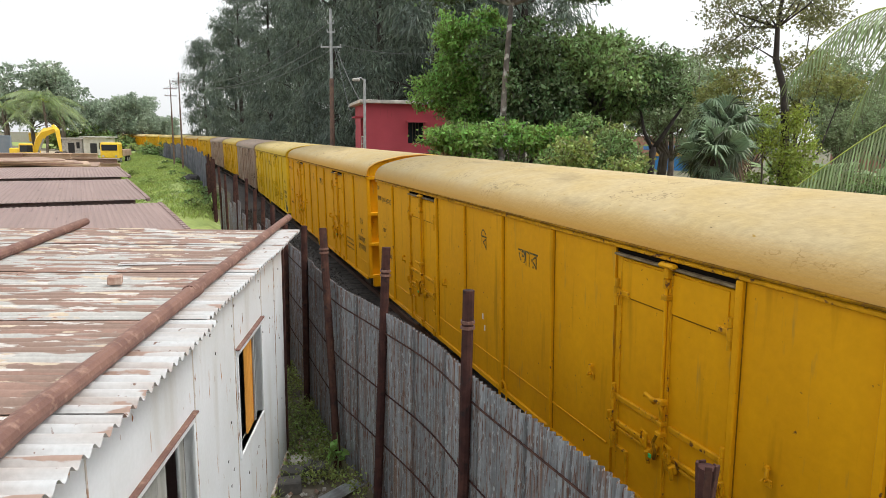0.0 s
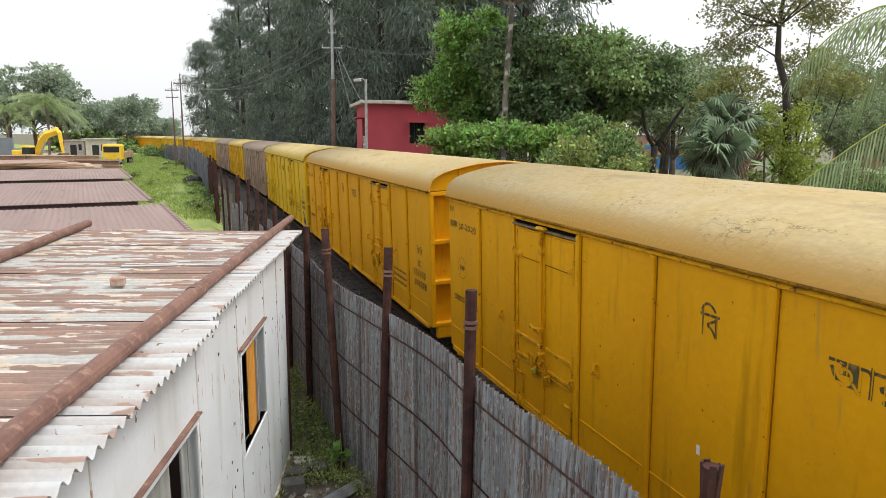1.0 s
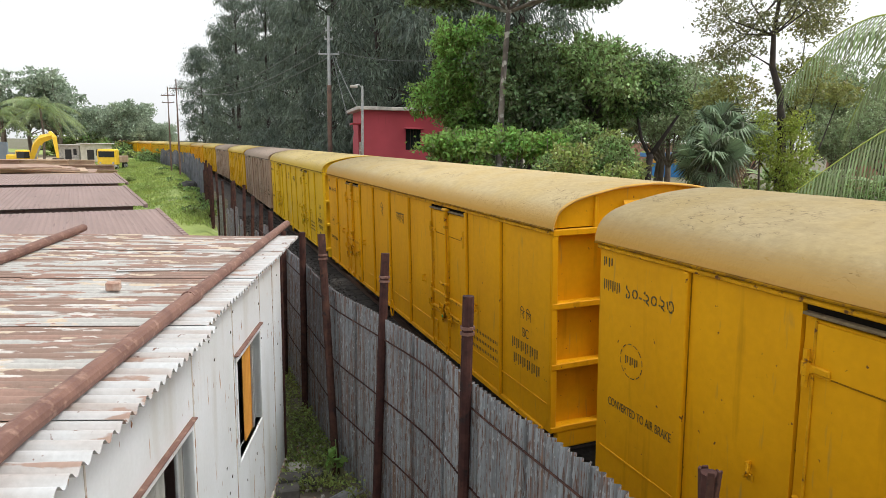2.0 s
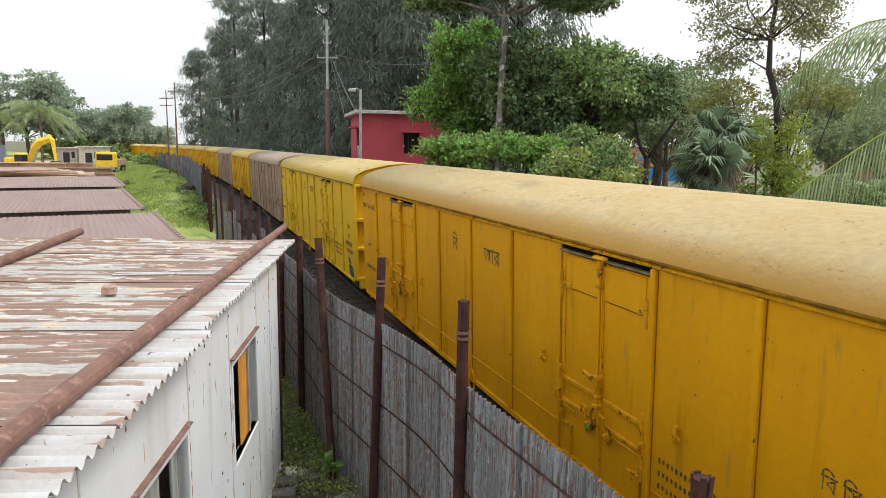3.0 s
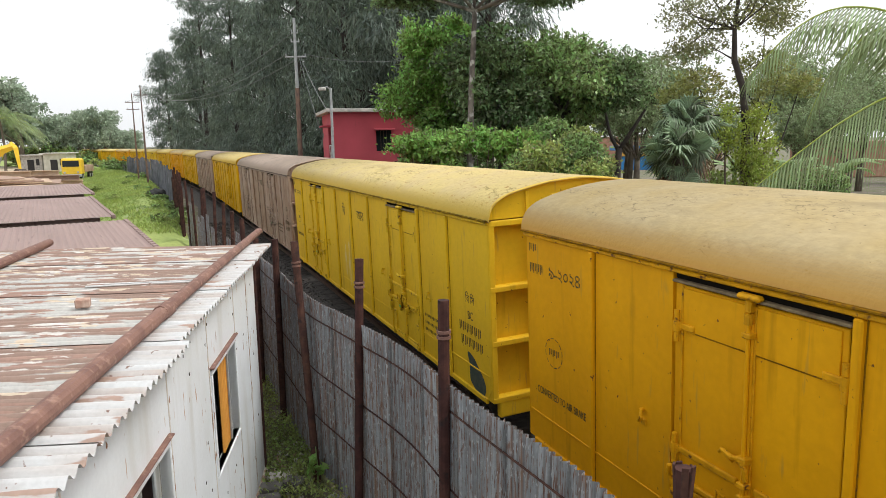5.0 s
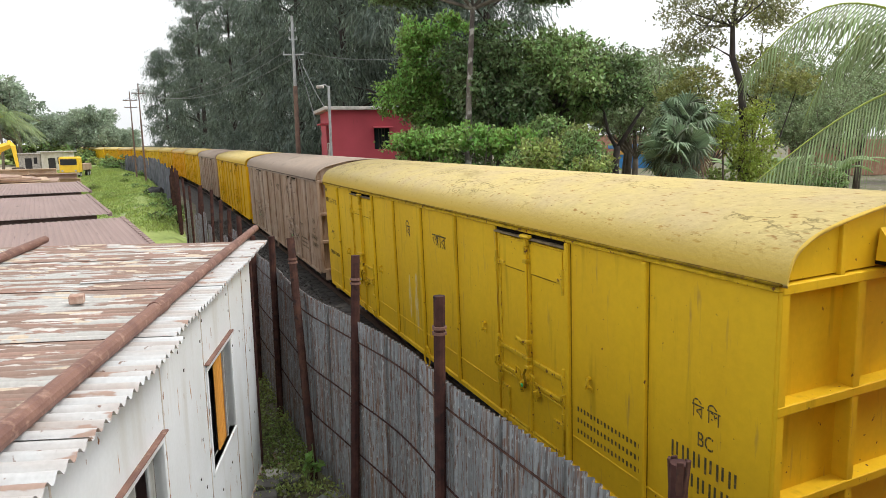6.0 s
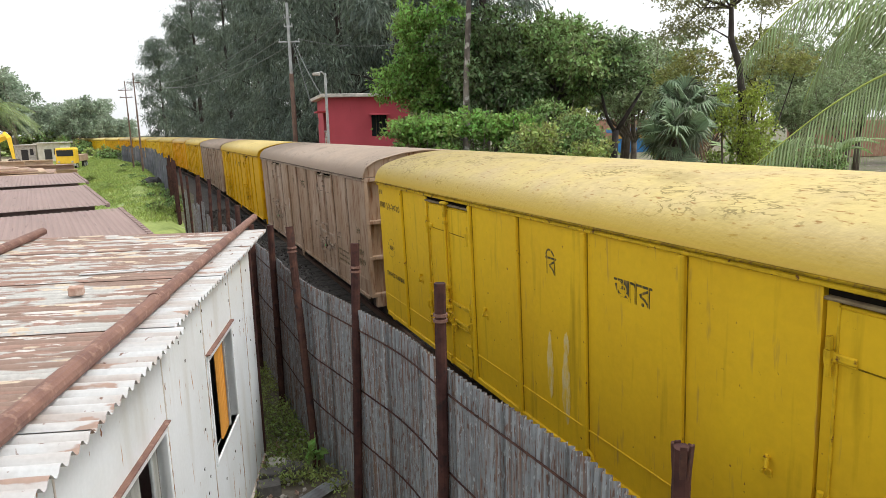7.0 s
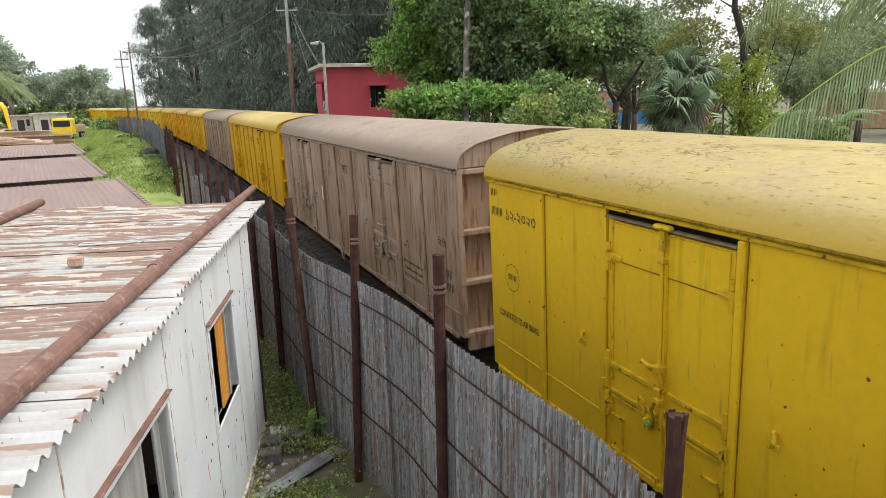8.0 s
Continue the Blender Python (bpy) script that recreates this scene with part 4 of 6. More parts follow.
for n, (y0, y1, z0, z1) in enumerate(WINDOWS):
    fr = Geo()
    for a, b, c, d in ((y0 - 0.03, y1 + 0.03, z1, z1 + 0.05), (y0 - 0.03, y1 + 0.03, z0 - 0.04, z0), (y0 - 0.03, y0, z0, z1), (y1, y1 + 0.03, z0, z1)):
        fr.box(-0.07, 0.018, a, b, c, d, 0.006)
    win = part("window", fr, M_WHITE, cabin, "white window frame with rust marks")
    part("drip_ledge", Geo().box(0.0, 0.045, y0 - 0.06, y1 + 0.04, z1 + 0.07, z1 + 0.085, 0.004), M_PIPE, win, "rusty ledge over the window")
    cur = Geo()
    fold = [(y0 + (y1 - y0) * (0.44 + 0.32 * i / 30) if n == 0 else y0 + (y1 - y0) * (0.72 * i / 30), (-0.05 if n == 0 else -0.08) + 0.02 * math.sin(i * 1.3)) for i in range(31)]
    cur.add([(x, y, z) for y, x in fold for z in (z0, z1)], [(2 * i, 2 * i + 2, 2 * i + 3, 2 * i + 1) for i in range(30)])
    part("curtain", cur, M_CURTAIN if n == 0 else M_CURTAIN_AND_SHINE, win, "orange curtain" if n == 0 else "grey hanging curtain")
    # grey pane: the glass reflection is painted as a plain colour
    part("pane", Geo().box(-0.075, -0.07, y1 - (0.24 if n == 0 else 0.16), y1, z0, z1), M_CURTAIN_AND_SHINE, win, "window pane coloured grey as the reflection in it")
    part("sliding_frame", Geo().box(-0.04, -0.02, y1 - 0.27, y1 - 0.235, z0, z1, 0.004), M_GREYPAINT, win)
part("room", Geo().box(-DEEP + 0.1, -0.9, NEAR + 0.1, -0.1, 0.09, 0.12), M_INSIDE, cabin)
nails = random.Random(2)
for i in range(26):
    y, z = nails.uniform(NEAR + 1, -0.1), nails.uniform(0.6, 2.8)
    if all(not (w[0] - 0.1 < y < w[1] + 0.1 and w[2] - 0.1 < z < w[3] + 0.1) for w in WINDOWS):
        part("clip", Geo().box(0.0, 0.006, y, y + 0.006, z, z + 0.022).box(0.0, 0.006, y, y + 0.018, z + 0.018, z + 0.022), M_DARKIRON, cabin)
for i in range(34):
    y, z, h = nails.uniform(NEAR + 1, -0.05), nails.uniform(0.3, 2.8), nails.uniform(0.03, 0.12)
    if all(not (w[0] - 0.1 < y < w[1] + 0.1 and w[2] - 0.15 < z < w[3] + 0.1) for w in WINDOWS):
        sp = [(0.003, y + 0.011 * math.cos(a) * (1 + 0.5 * math.sin(3 * a + i)), z + h * 0.5 * math.sin(a) * (1 + 0.3 * math.cos(2 * a + i))) for a in np.linspace(0, 2 * math.pi, 14, False)]
        part("rust_spot", Geo().add(sp, [tuple(range(14))]), M_RUSTSPOT, cabin, "brown rust spot")
# corrugated sheets, waves running across to the eave
def roof_sheet(x0, x1, y0, y1, z, tilt, wave=0.105, depth=0.021):
    r = Geo()
    n = int((y1 - y0) / (wave / 8))
    for i in range(n + 1):
        y = y0 + (y1 - y0) * i / n
        zz = z + depth * math.sin(2 * math.pi * y / wave)
        for x in np.linspace(x0, x1, 5):
            r.v.append((x, y, zz - tilt * (x - x0) + 0.012 * noise.noise(Vector((x * 0.7, y * 0.9, z)))))
    r.f = [(i * 5 + j, i * 5 + j + 1, (i + 1) * 5 + j + 1, (i + 1) * 5 + j) for i in range(n) for j in range(4)]
    return r
y, k = NEAR - 0.12, 0
while y < 0.9:
    y1 = min(y + 0.84, 0.95)
    edge = 0.17 if y < -3.9 else 0.10
    part("roof_sheet", roof_sheet(-2.2, -0.27, y, y1 + 0.03, 3.0 + 0.006 * (k % 2), 0.004), M_ROOF, cabin, smooth=True)
    part("eave_sheet", roof_sheet(-0.32, edge, y, y1 + 0.03, 2.997 + 0.006 * (k % 2), 0.004), M_ROOFEDGE, cabin, smooth=True)
    part("roof_sheet", roof_sheet(-DEEP - 0.3, -2.1, y, y1 + 0.03, 3.012 + 0.006 * (k % 2), 0.002), M_ROOF, cabin, smooth=True)
    y, k = y1, k + 1
part("eave_batten", Geo().box(-0.04, 0.03, NEAR, 0.9, TALL, 2.975, 0.006), M_TRIM, cabin)
# pipes and a brick that hold the sheets down
solid("scaffold_pipe", Geo().tube([(-1.72, 1.6, 3.07), (-1.88, 2.75, 3.07), (-2.08, 5.4, 3.07)], 0.058, 12).tube([(-2.08, 5.3, 3.07), (-2.46, 10.35, 3.07)], 0.052, 12)
      .tube([(-2.076, 5.25, 3.07), (-2.084, 5.45, 3.07)], 0.066, 12), M_PIPE, "long rusty steel pipe lying on the corrugated roof", "pipe", smooth=False)
solid("short_pipe", Geo().tube([(-4.3, 4.9, 3.08), (-5.2, 9.45, 3.08)], 0.055, 10), M_PIPE, "rusty steel pipe lying across the cabin roof", "pipe")
solid("brick", Geo().box(-0.06, 0.06, -0.05, 0.05, 0, 0.075, 0.008), M_BRICK, "loose weathered brick lying on the cabin roof", "brick", m=pose(-2.92, 5.72, 3.03, 0, 0, 20))
solid("tin_strip", Geo().box(-0.52, 0.52, -0.02, 0.02, 0, 0.012, 0.003).box(-0.52, 0.5, 0.06, 0.08, 0, 0.012, 0.003), M_ROOFEDGE, "pale metal strips lying on the rusty roof", "metal strip", m=pose(-2.79, 6.63, 3.03, 0, 0, 8))

# ---- brown sheds beyond the cabin ----
def shed(x, y, length, width, z0, z1, label):
    sh = thing("storage_shed", label, "shed", "brown sheds in the yard", pose(x, y, 0, 0, 0, 29.0))
    n = int(width / 0.11)
    r = Geo()
    for i in range(n * 4 + 1):
        u = -width * i / (n * 4)
        for j in range(4):
            v = length * j / 3
            r.v.append((u, v, z0 + (z1 - z0) * j / 3 + 0.007 * math.sin(i * math.pi / 2 + 0.4)))
    r.f = [(i * 4 + j, (i + 1) * 4 + j, (i + 1) * 4 + j + 1, i * 4 + j + 1) for i in range(n * 4) for j in range(3)]
    part("roof", r, M_SHED, sh, "dusty brown corrugated roof")
    part("wall", Geo().box(-width + 0.3, -0.25, 0.3, length - 0.2, 0, z0 - 0.04), M_SHED, sh)
    part("ridge_batten", Geo().box(-width, -0.1, length - 0.1, length, z1 - 0.10, z1 - 0.03), M_DARKIRON, sh)
    edge = Geo()
    rr = random.Random(int(x * 10))
    v = 0.1
    while v < length - 0.2:
        edge.box(-0.03, 0.06, v, v + 0.14, z0 + (z1 - z0) * v / length - 0.06, z0 + (z1 - z0) * v / length + 0.035, 0.01)
        v += 0.27
    tagged(part("verge_trim", edge, M_SHED, sh), kind="stuff")
    return sh


shed(-2.15, 7.1, 9.25, 16, 2.68, 2.76, "brown corrugated storage shed next to the white cabin")
shed(-6.95, 15.35, 8.1, 18, 2.825, 2.78, "brown corrugated storage shed in the middle of the row")
shed(-10.9, 22.75, 8.4, 20, 2.85, 2.80, "brown corrugated storage shed at the end of the row")
# ---- plants ----


def leaf_mesh(name, mat, centres, axes, length, width, rng, fold=0.15):
    """Many small folded leaves as one mesh: centres and long axes (n x 3), lengths and widths (n)."""
    n = len(centres)
    axes = axes / np.linalg.norm(axes, axis=1, keepdims=True)
    other = rng.normal(size=(n, 3))
    across = np.cross(axes, other)
    across /= np.linalg.norm(across, axis=1, keepdims=True) + 1e-9
    up = np.cross(axes, across)
    L, W = (np.asarray(v)[:, None] * np.ones((n, 1)) for v in (length, width))
    v = np.stack([centres - axes * L / 2, centres + across * W / 2 + up * W * fold, centres + axes * L / 2, centres - across * W / 2 + up * W * fold], 1).reshape(-1, 3)
    k = np.arange(n)[:, None] * 4
    faces = np.concatenate([k + [[0, 1, 2]], k + [[0, 2, 3]]], 1).reshape(-1, 3)
    me = bpy.data.meshes.new(name)
    me.vertices.add(len(v))
    me.vertices.foreach_set("co", v.astype(np.float32).ravel())
    me.loops.add(faces.size)
    me.loops.foreach_set("vertex_index", faces.astype(np.int32).ravel())
    me.polygons.add(len(faces))
    me.polygons.foreach_set("loop_start", np.arange(0, faces.size, 3, dtype=np.int32))
    me.update(calc_edges=True)
    me.materials.append(mat)
    return me


def cloud_points(rng, blobs, clumps, each, tight=0.2):
    """Leaf places: clumps set over uneven blobs (x, y, z, rx, ry, rz)."""
    blobs = np.array(blobs, float)
    weight = (blobs[:, 3] * blobs[:, 4] * blobs[:, 5]) ** 0.667
    pick = rng.choice(len(blobs), clumps, p=weight / weight.sum())
    d = rng.normal(size=(clumps, 3))
    d /= np.linalg.norm(d, axis=1, keepdims=True)
    c = blobs[pick, :3] + blobs[pick, 3:] * d * rng.uniform(0.25, 1.05, (clumps, 1)) ** 0.6
    size = tight * blobs[pick, 3:].mean(1, keepdims=True) * rng.uniform(0.5, 1.4, (clumps, 1))
    pts = np.repeat(c, each, 0) + rng.normal(size=(clumps * each, 3)) * np.repeat(size, each, 0) * [1, 1, 0.7]
    out = np.repeat(d, each, 0)
    return pts, out


def crown(name, mat, blobs, clumps, each, length, width, seed, droop=0.0, tight=0.2):
    rng = np.random.default_rng(seed)
    pts, out = cloud_points(rng, blobs, clumps, each, tight)
    axes = out * 0.5 + rng.normal(size=pts.shape) * 0.6 + np.array([0, 0, -droop])
    n = len(pts)
    return leaf_mesh(name, mat, pts, axes, length * rng.uniform(0.6, 1.3, n), width * rng.uniform(0.6, 1.3, n), rng)


def limbs(trunk, radii, blobs, seed, start=0.45, r=0.07, sag=0.12):
    """A tapered trunk with a bent limb to every blob."""
    rng = random.Random(seed)
    g = Geo().tube(trunk, radii, 9)
    for b in blobs:
        k = max(1, min(len(trunk) - 1, int(len(trunk) * rng.uniform(start, 1))))
        a, e = Vector(trunk[k]), Vector(b[:3])
        m = a.lerp(e, 0.5) + Vector((rng.uniform(-0.3, 0.3), rng.uniform(-0.3, 0.3), -sag * (e - a).length))
        g.tube([a, a.lerp(m, 0.6), m, m.lerp(e, 0.6), e + (e - m) * 0.3], [r * 1.3, r, r * 0.8, r * 0.5, r * 0.2], 6)
    return g


def tree(label, trunk, radii, blobs, leaf, bark, clumps, each, length, width, seed, category="tree", name="tree", group="", m=None, droop=0.0, tight=0.2, limb=0.07, start=0.45, sag=0.12):
    t = thing(name, label, category, group, m)
    part("trunk", limbs(trunk, radii, blobs, seed, start, limb, sag), bark, t, smooth=True)
    part("crown", crown("crown", leaf, blobs, clumps, each, length, width, seed, droop, tight), None, t)
    return t


def placed(x, y, turn=0.0, size=1.0, tall=None):
    return Matrix.LocRotScale((x, y, 0), Euler((0, 0, radians(turn))), (size, size, tall or size))


# tall casuarinas beside the line
def casuarina(seed, tall, label):
    rr = random.Random(seed)
    blobs = []
    for i in range(26):
        f = i / 25
        z = 3.0 + (tall - 4.0) * f
        spread = (1 - f) ** 0.6 * 3.6 + 0.8
        a = i * 2.4 + rr.uniform(-0.5, 0.5)
        d = spread * rr.uniform(0.4, 1.0)
        blobs.append((d * math.cos(a), d * math.sin(a), z + rr.uniform(-0.5, 0.5), 1.5 * rr.uniform(0.8, 1.3), 1.5 * rr.uniform(0.8, 1.3), 1.25))
    trunk = [(0, 0, 0), (0.1, 0, tall * 0.3), (0, 0.15, tall * 0.6), (0.1, 0.1, tall - 1)]
    t = thing("casuarina_tree", label, "tree", "casuarina trees beside the track")
    g = Geo().tube(trunk, [0.3, 0.24, 0.16, 0.04], 8)
    for b in blobs:
        a = Vector((0.05, 0.05, max(1.5, b[2] - 1.2)))
        e = Vector(b[:3])
        g.tube([a, a.lerp(e, 0.5) + Vector((0, 0, 0.2)), e], [0.07, 0.05, 0.02], 5)
    part("trunk", g, M_DARKBARK, t)
    rng = np.random.default_rng(seed)
    pts, out = cloud_points(rng, blobs, 820, 26, 0.27)
    axes = out * 0.5 + rng.normal(size=pts.shape) * 0.35 + np.array([0, 0, -0.75])
    n = len(pts)
    part("crown", leaf_mesh("crown", L_NEEDLE, pts, axes, 0.58 * rng.uniform(0.5, 1.3, n), 0.075 * rng.uniform(0.6, 1.4, n), rng), None, t)
    return t


kinds = [casuarina(i, h, "tall dark feathery casuarina tree with drooping needles") for i, h in ((21, 22), (22, 25), (23, 20))]
rr = random.Random(8)
spots = []
for s, off in ((33, 10.5), (40, 9), (46, 12), (52, 8.5), (58, 11), (65, 8), (72, 10), (80, 7.5), (88, 9), (97, 7), (106, 8), (118, 5.5), 
               (34, 17), (42, 18), (50, 17), (60, 17), (58, 24)):
    p, _ = on_line(s, off)
    spots.append((p.x, p.y))
for i, (x, y) in enumerate(spots):
    m = placed(x, y, rr.uniform(0, 360), rr.uniform(0.9, 1.1))
    if i < 3:
        kinds[i].matrix_basis = m
    else:
        copy_thing(kinds[i % 3], m)

# tall tree with a pale trunk behind the train, its crown spreading over the view
BLOBS = [(-1.6, 0.3, 8.45, 1.0, 0.9, 0.35), (-0.6, -0.4, 8.9, 1.2, 1.0, 0.45), (0.9, 0.2, 9.0, 1.4, 1.1, 0.45), (1.9, -0.2, 8.45, 1.0, 0.9, 0.3), (0.2, 0.8, 10.0, 2.2, 1.8, 0.8), (-2.3, -0.2, 8.3, 0.7, 0.8, 0.25), (2.6, 0.3, 8.4, 0.8, 0.7, 0.25)]
tree("tall tree with mottled pale trunk and spreading green crown", [(0.05, 0, 0), (-0.05, 0, 3), (0.0, 0, 5.5), (0.08, 0, 7.0), (0.12, 0, 7.9)], [0.13, 0.11, 0.09, 0.08, 0.07],
     BLOBS, L_DARK, M_MOTTLED, 900, 30, 0.14, 0.065, 31, m=placed(2.05, 23.6, 0, 1.16, 1.12), limb=0.045, start=0.95, sag=-0.06)
# bright tree behind it
B = [(-1.4, 0, 7.2, 1.3, 1.2, 1.2), (0.2, 0, 8.6, 1.6, 1.4, 1.4), (1.3, 0.2, 7.4, 1.4, 1.2, 1.2), (0.3, 0, 6.2, 1.2, 1.2, 0.8), (-0.6, 0.5, 9.9, 1.2, 1.2, 0.9), (1.0, 0, 10.2, 1.0, 1.0, 0.8)]
tree("leafy bright green tree behind the thicket", [(0, 0, 0), (0.1, 0, 3), (0, 0.1, 6)], [0.2, 0.16, 0.1], B, L_BRIGHT, M_BARK, 430, 40, 0.23, 0.12, 33, m=placed(0.75, 27.6, 0, 0.8, 0.86), tight=0.16)


def mango(seed, label, leaf):
    r2 = random.Random(seed)
    b = []
    for i in range(13):
        a, f = i * 2.4, r2.random()
        d = 1.9 * math.sqrt(r2.random())
        b.append((d * math.cos(a), d * math.sin(a), 3.4 + 4.6 * f - 0.3 * d, 1.15 * r2.uniform(0.8, 1.25), 1.15, 0.95))
    return tree(label, [(0, 0, 0), (0.1, 0.05, 1.6), (0, 0.1, 3.4), (0.1, 0, 5.5)], [0.22, 0.18, 0.14, 0.07], b, leaf, M_DARKBARK, 560, 38, 0.19, 0.095, seed, group="dense trees behind the train", droop=0.25, tight=0.15)


mango_a = mango(41, "dense dark green broadleaf tree behind the train", L_DARK)
mango_b = mango(42, "dense mid green broadleaf tree behind the train", L_GREEN)
mango_a.matrix_basis = placed(3.4, 25.5, 20, 1.0, 1.02)
mango_b.matrix_basis = placed(5.6, 24.8, 80, 0.93, 0.98)
for src, x, y, a, k, h in ((mango_b, 6.2, 26.6, 140, 0.8, 1.06), (mango_a, 1.75, 29.5, 200, 1.0, 0.9), (mango_b, 4.6, 30, 250, 1.1, 0.9), (mango_b, 2.6, 31, 10, 1.1, 0.95)):
    copy_thing(src, placed(x, y, a, k, h))
# leaning fork by the garden
fork = Geo().tube([(7.4, 24.0, 0), (7.45, 24, 3.0), (7.5, 24, 4.1)], [0.17, 0.14, 0.12], 8).tube([(7.5, 24, 4.0), (8.0, 24, 4.8), (8.5, 24, 5.6)], [0.09, 0.07, 0.04], 7).tube([(7.47, 24, 4.0), (7.15, 24, 4.6), (6.9, 24, 5.6)], [0.08, 0.06, 0.04], 7)
fk = thing("forked_tree", "dark forked tree leaning beside the garden", "tree")
part("trunk", fork, M_DARKBARK, fk, smooth=True)
part("crown", crown("crown", L_DARK, [(7.0, 24, 6.2, 1.1, 1, 0.8), (8.25, 24, 6.0, 0.75, 0.8, 0.5), (7.6, 24.3, 6.9, 0.9, 0.9, 0.7)], 260, 30, 0.15, 0.07, 44, 0.2), None, fk)


# shrubs and hedge right behind the train
def shrub(seed, leaf, label, name="shrub", length=0.15, width=0.08, clumps=170, wide=1.0, tall=4.6, category="shrub"):
    r2 = random.Random(seed)
    b = [(r2.uniform(-1, 1) * wide, r2.uniform(-0.5, 0.5), tall * r2.uniform(0.35, 0.95), 0.62 * r2.uniform(0.8, 1.2), 0.55, 0.5) for _ in range(9)]
    return tree(label, [(0, 0, 0), (0.05, 0, 1.0), (0, 0.05, tall * 0.5)], [0.08, 0.06, 0.03], b, leaf, M_BARK, clumps, 30, length, width, seed, category, name, "thicket behind the train", limb=0.03)


sa = shrub(51, L_BRIGHT, "bright green leafy hedge bush behind the train", "hedge_bush", 0.18, 0.085, tall=4.6)
sb = shrub(52, L_GREEN, "green tangled shrub behind the train")
sc = shrub(53, L_RUSSET, "shrub with russet young leaves beside the red building", "russet_shrub", 0.18, 0.085, tall=5.7)
sd = shrub(54, L_CREEPER, "olive green creeper-covered shrub", "creeper_shrub", 0.13, 0.075, tall=4.7)
sa.matrix_basis = placed(0.2, 22.6)
sb.matrix_basis = placed(4.2, 19.2, 30)
sc.matrix_basis = placed(-0.35, 23.9, 0, 0.96)
sd.matrix_basis = placed(3.6, 17.4, 10, 0.95)
for src, x, y, a, k in ((sa, 1.0, 22.0, 100, 1.0), (sa, 2.2, 21.4, 200, 1.02), (sa, 3.2, 20.6, 310, 0.99), (sc, 0.45, 24.6, 90, 0.98), (sb, 5.0, 18.2, 130, 0.92), (sb, 6.1, 18.8, 200, 0.66), (sd, 4.6, 16.4, 80, 0.9),
                        (sb, 6.5, 18.0, 80, 0.62), (sb, 2.7, 18.4, 60, 0.88), (sb, 1.6, 24.6, 250, 1.05), (sb, 10.3, 18.5, 20, 0.75), (sb, 11.8, 17.5, 120, 0.75), (sd, 8.3, 19.4, 33, 1.0), (sd, 9.6, 18.6, 210, 0.92), (sb, 3.7, 22.0, 15, 1.12), (sd, 5.1, 20.6, 140, 1.1)):
    copy_thing(src, placed(x, y, a, k))

# sparse tree with a dark crooked trunk
TR = [(9.25, 18, 0), (9.2, 18, 3.2), (9.15, 18, 4.7), (9.0, 18, 5.75), (8.72, 18, 6.5), (8.68, 18, 7.3), (8.8, 18.1, 8.3), (8.9, 18.1, 9.6)]
SP = [(9.9, 18.2, 9.9, 0.7, 0.7, 0.5), (7.7, 18, 9.5, 0.7, 0.7, 0.4), (8.3, 18, 7.6, 0.5, 0.5, 0.5), (7.4, 18, 7.7, 0.8, 0.8, 0.5), (8.0, 18.2, 8.6, 0.9, 0.8, 0.5), (9.4, 18, 8.4, 0.8, 0.8, 0.5), (7.2, 18.1, 6.7, 0.6, 0.6, 0.35), (9.9, 18, 7.6, 0.6, 0.7, 0.5), (8.9, 18, 9.8, 1.2, 1, 0.6), (7.8, 18, 7.0, 0.7, 0.6, 0.4),
      (10.4, 18.3, 8.9, 0.8, 0.8, 0.7), (6.9, 18, 8.5, 0.6, 0.6, 0.4)]
tree("sparse tree with dark crooked trunk and thin olive leaves", TR, [0.17, 0.13, 0.11, 0.09, 0.08, 0.06, 0.045, 0.025], SP, L_OLIVE, M_DARKBARK, 1500, 9, 0.085, 0.05, 61, name="sparse_tree", limb=0.022, tight=0.16)
YB = [(9.9, 19, 6.6, 0.7, 0.6, 0.5), (10.5, 19, 6.0, 0.8, 0.6, 0.4), (11.2, 19, 5.9, 0.7, 0.6, 0.35), (9.6, 19, 5.6, 0.5, 0.5, 0.6), (8.2, 19, 5.9, 0.7, 0.6, 0.5), (7.6, 19, 5.5, 0.6, 0.5, 0.5), (10.2, 19.2, 8.3, 0.9, 0.6, 0.9)]
tree("small tree with yellowing autumn-tinted leaves", [(9.9, 19, 0), (9.9, 19, 3), (10, 19, 5.2)], [0.1, 0.08, 0.05], YB, leafy("yellowing_foliage", (0.36, 0.34, 0.10), (0.25, 0.28, 0.09)), M_DARKBARK, 420, 18, 0.10, 0.06, 62, name="yellowing_tree", limb=0.03)
vine = thing("hanging_creeper", "yellow-green creeper hanging over the dark trunk", "creeper")
part("stem", Geo().tube([(9.05, 17.75, 0), (9.0, 17.75, 2.5), (9.1, 17.75, 4.9)], 0.03, 6).tube([(8.5, 17.7, 0), (8.55, 17.7, 2.5), (8.4, 17.7, 4.9)], 0.025, 6).tube([(9.5, 17.7, 0), (9.55, 17.7, 4.6)], 0.025, 6), M_BARK, vine)
part("leaves", crown("leaves", L_YELLOW, [(8.45, 17.7, 4.7, 0.22, 0.2, 0.7), (9.15, 17.6, 3.6, 0.25, 0.2, 0.9), (9.6, 17.7, 4.0, 0.22, 0.2, 0.9), (8.8, 17.6, 4.3, 0.2, 0.2, 0.6), (9.3, 17.6, 4.9, 0.3, 0.2, 0.5)], 170, 22, 0.09, 0.055, 63, 0.6, 0.35), None, vine)


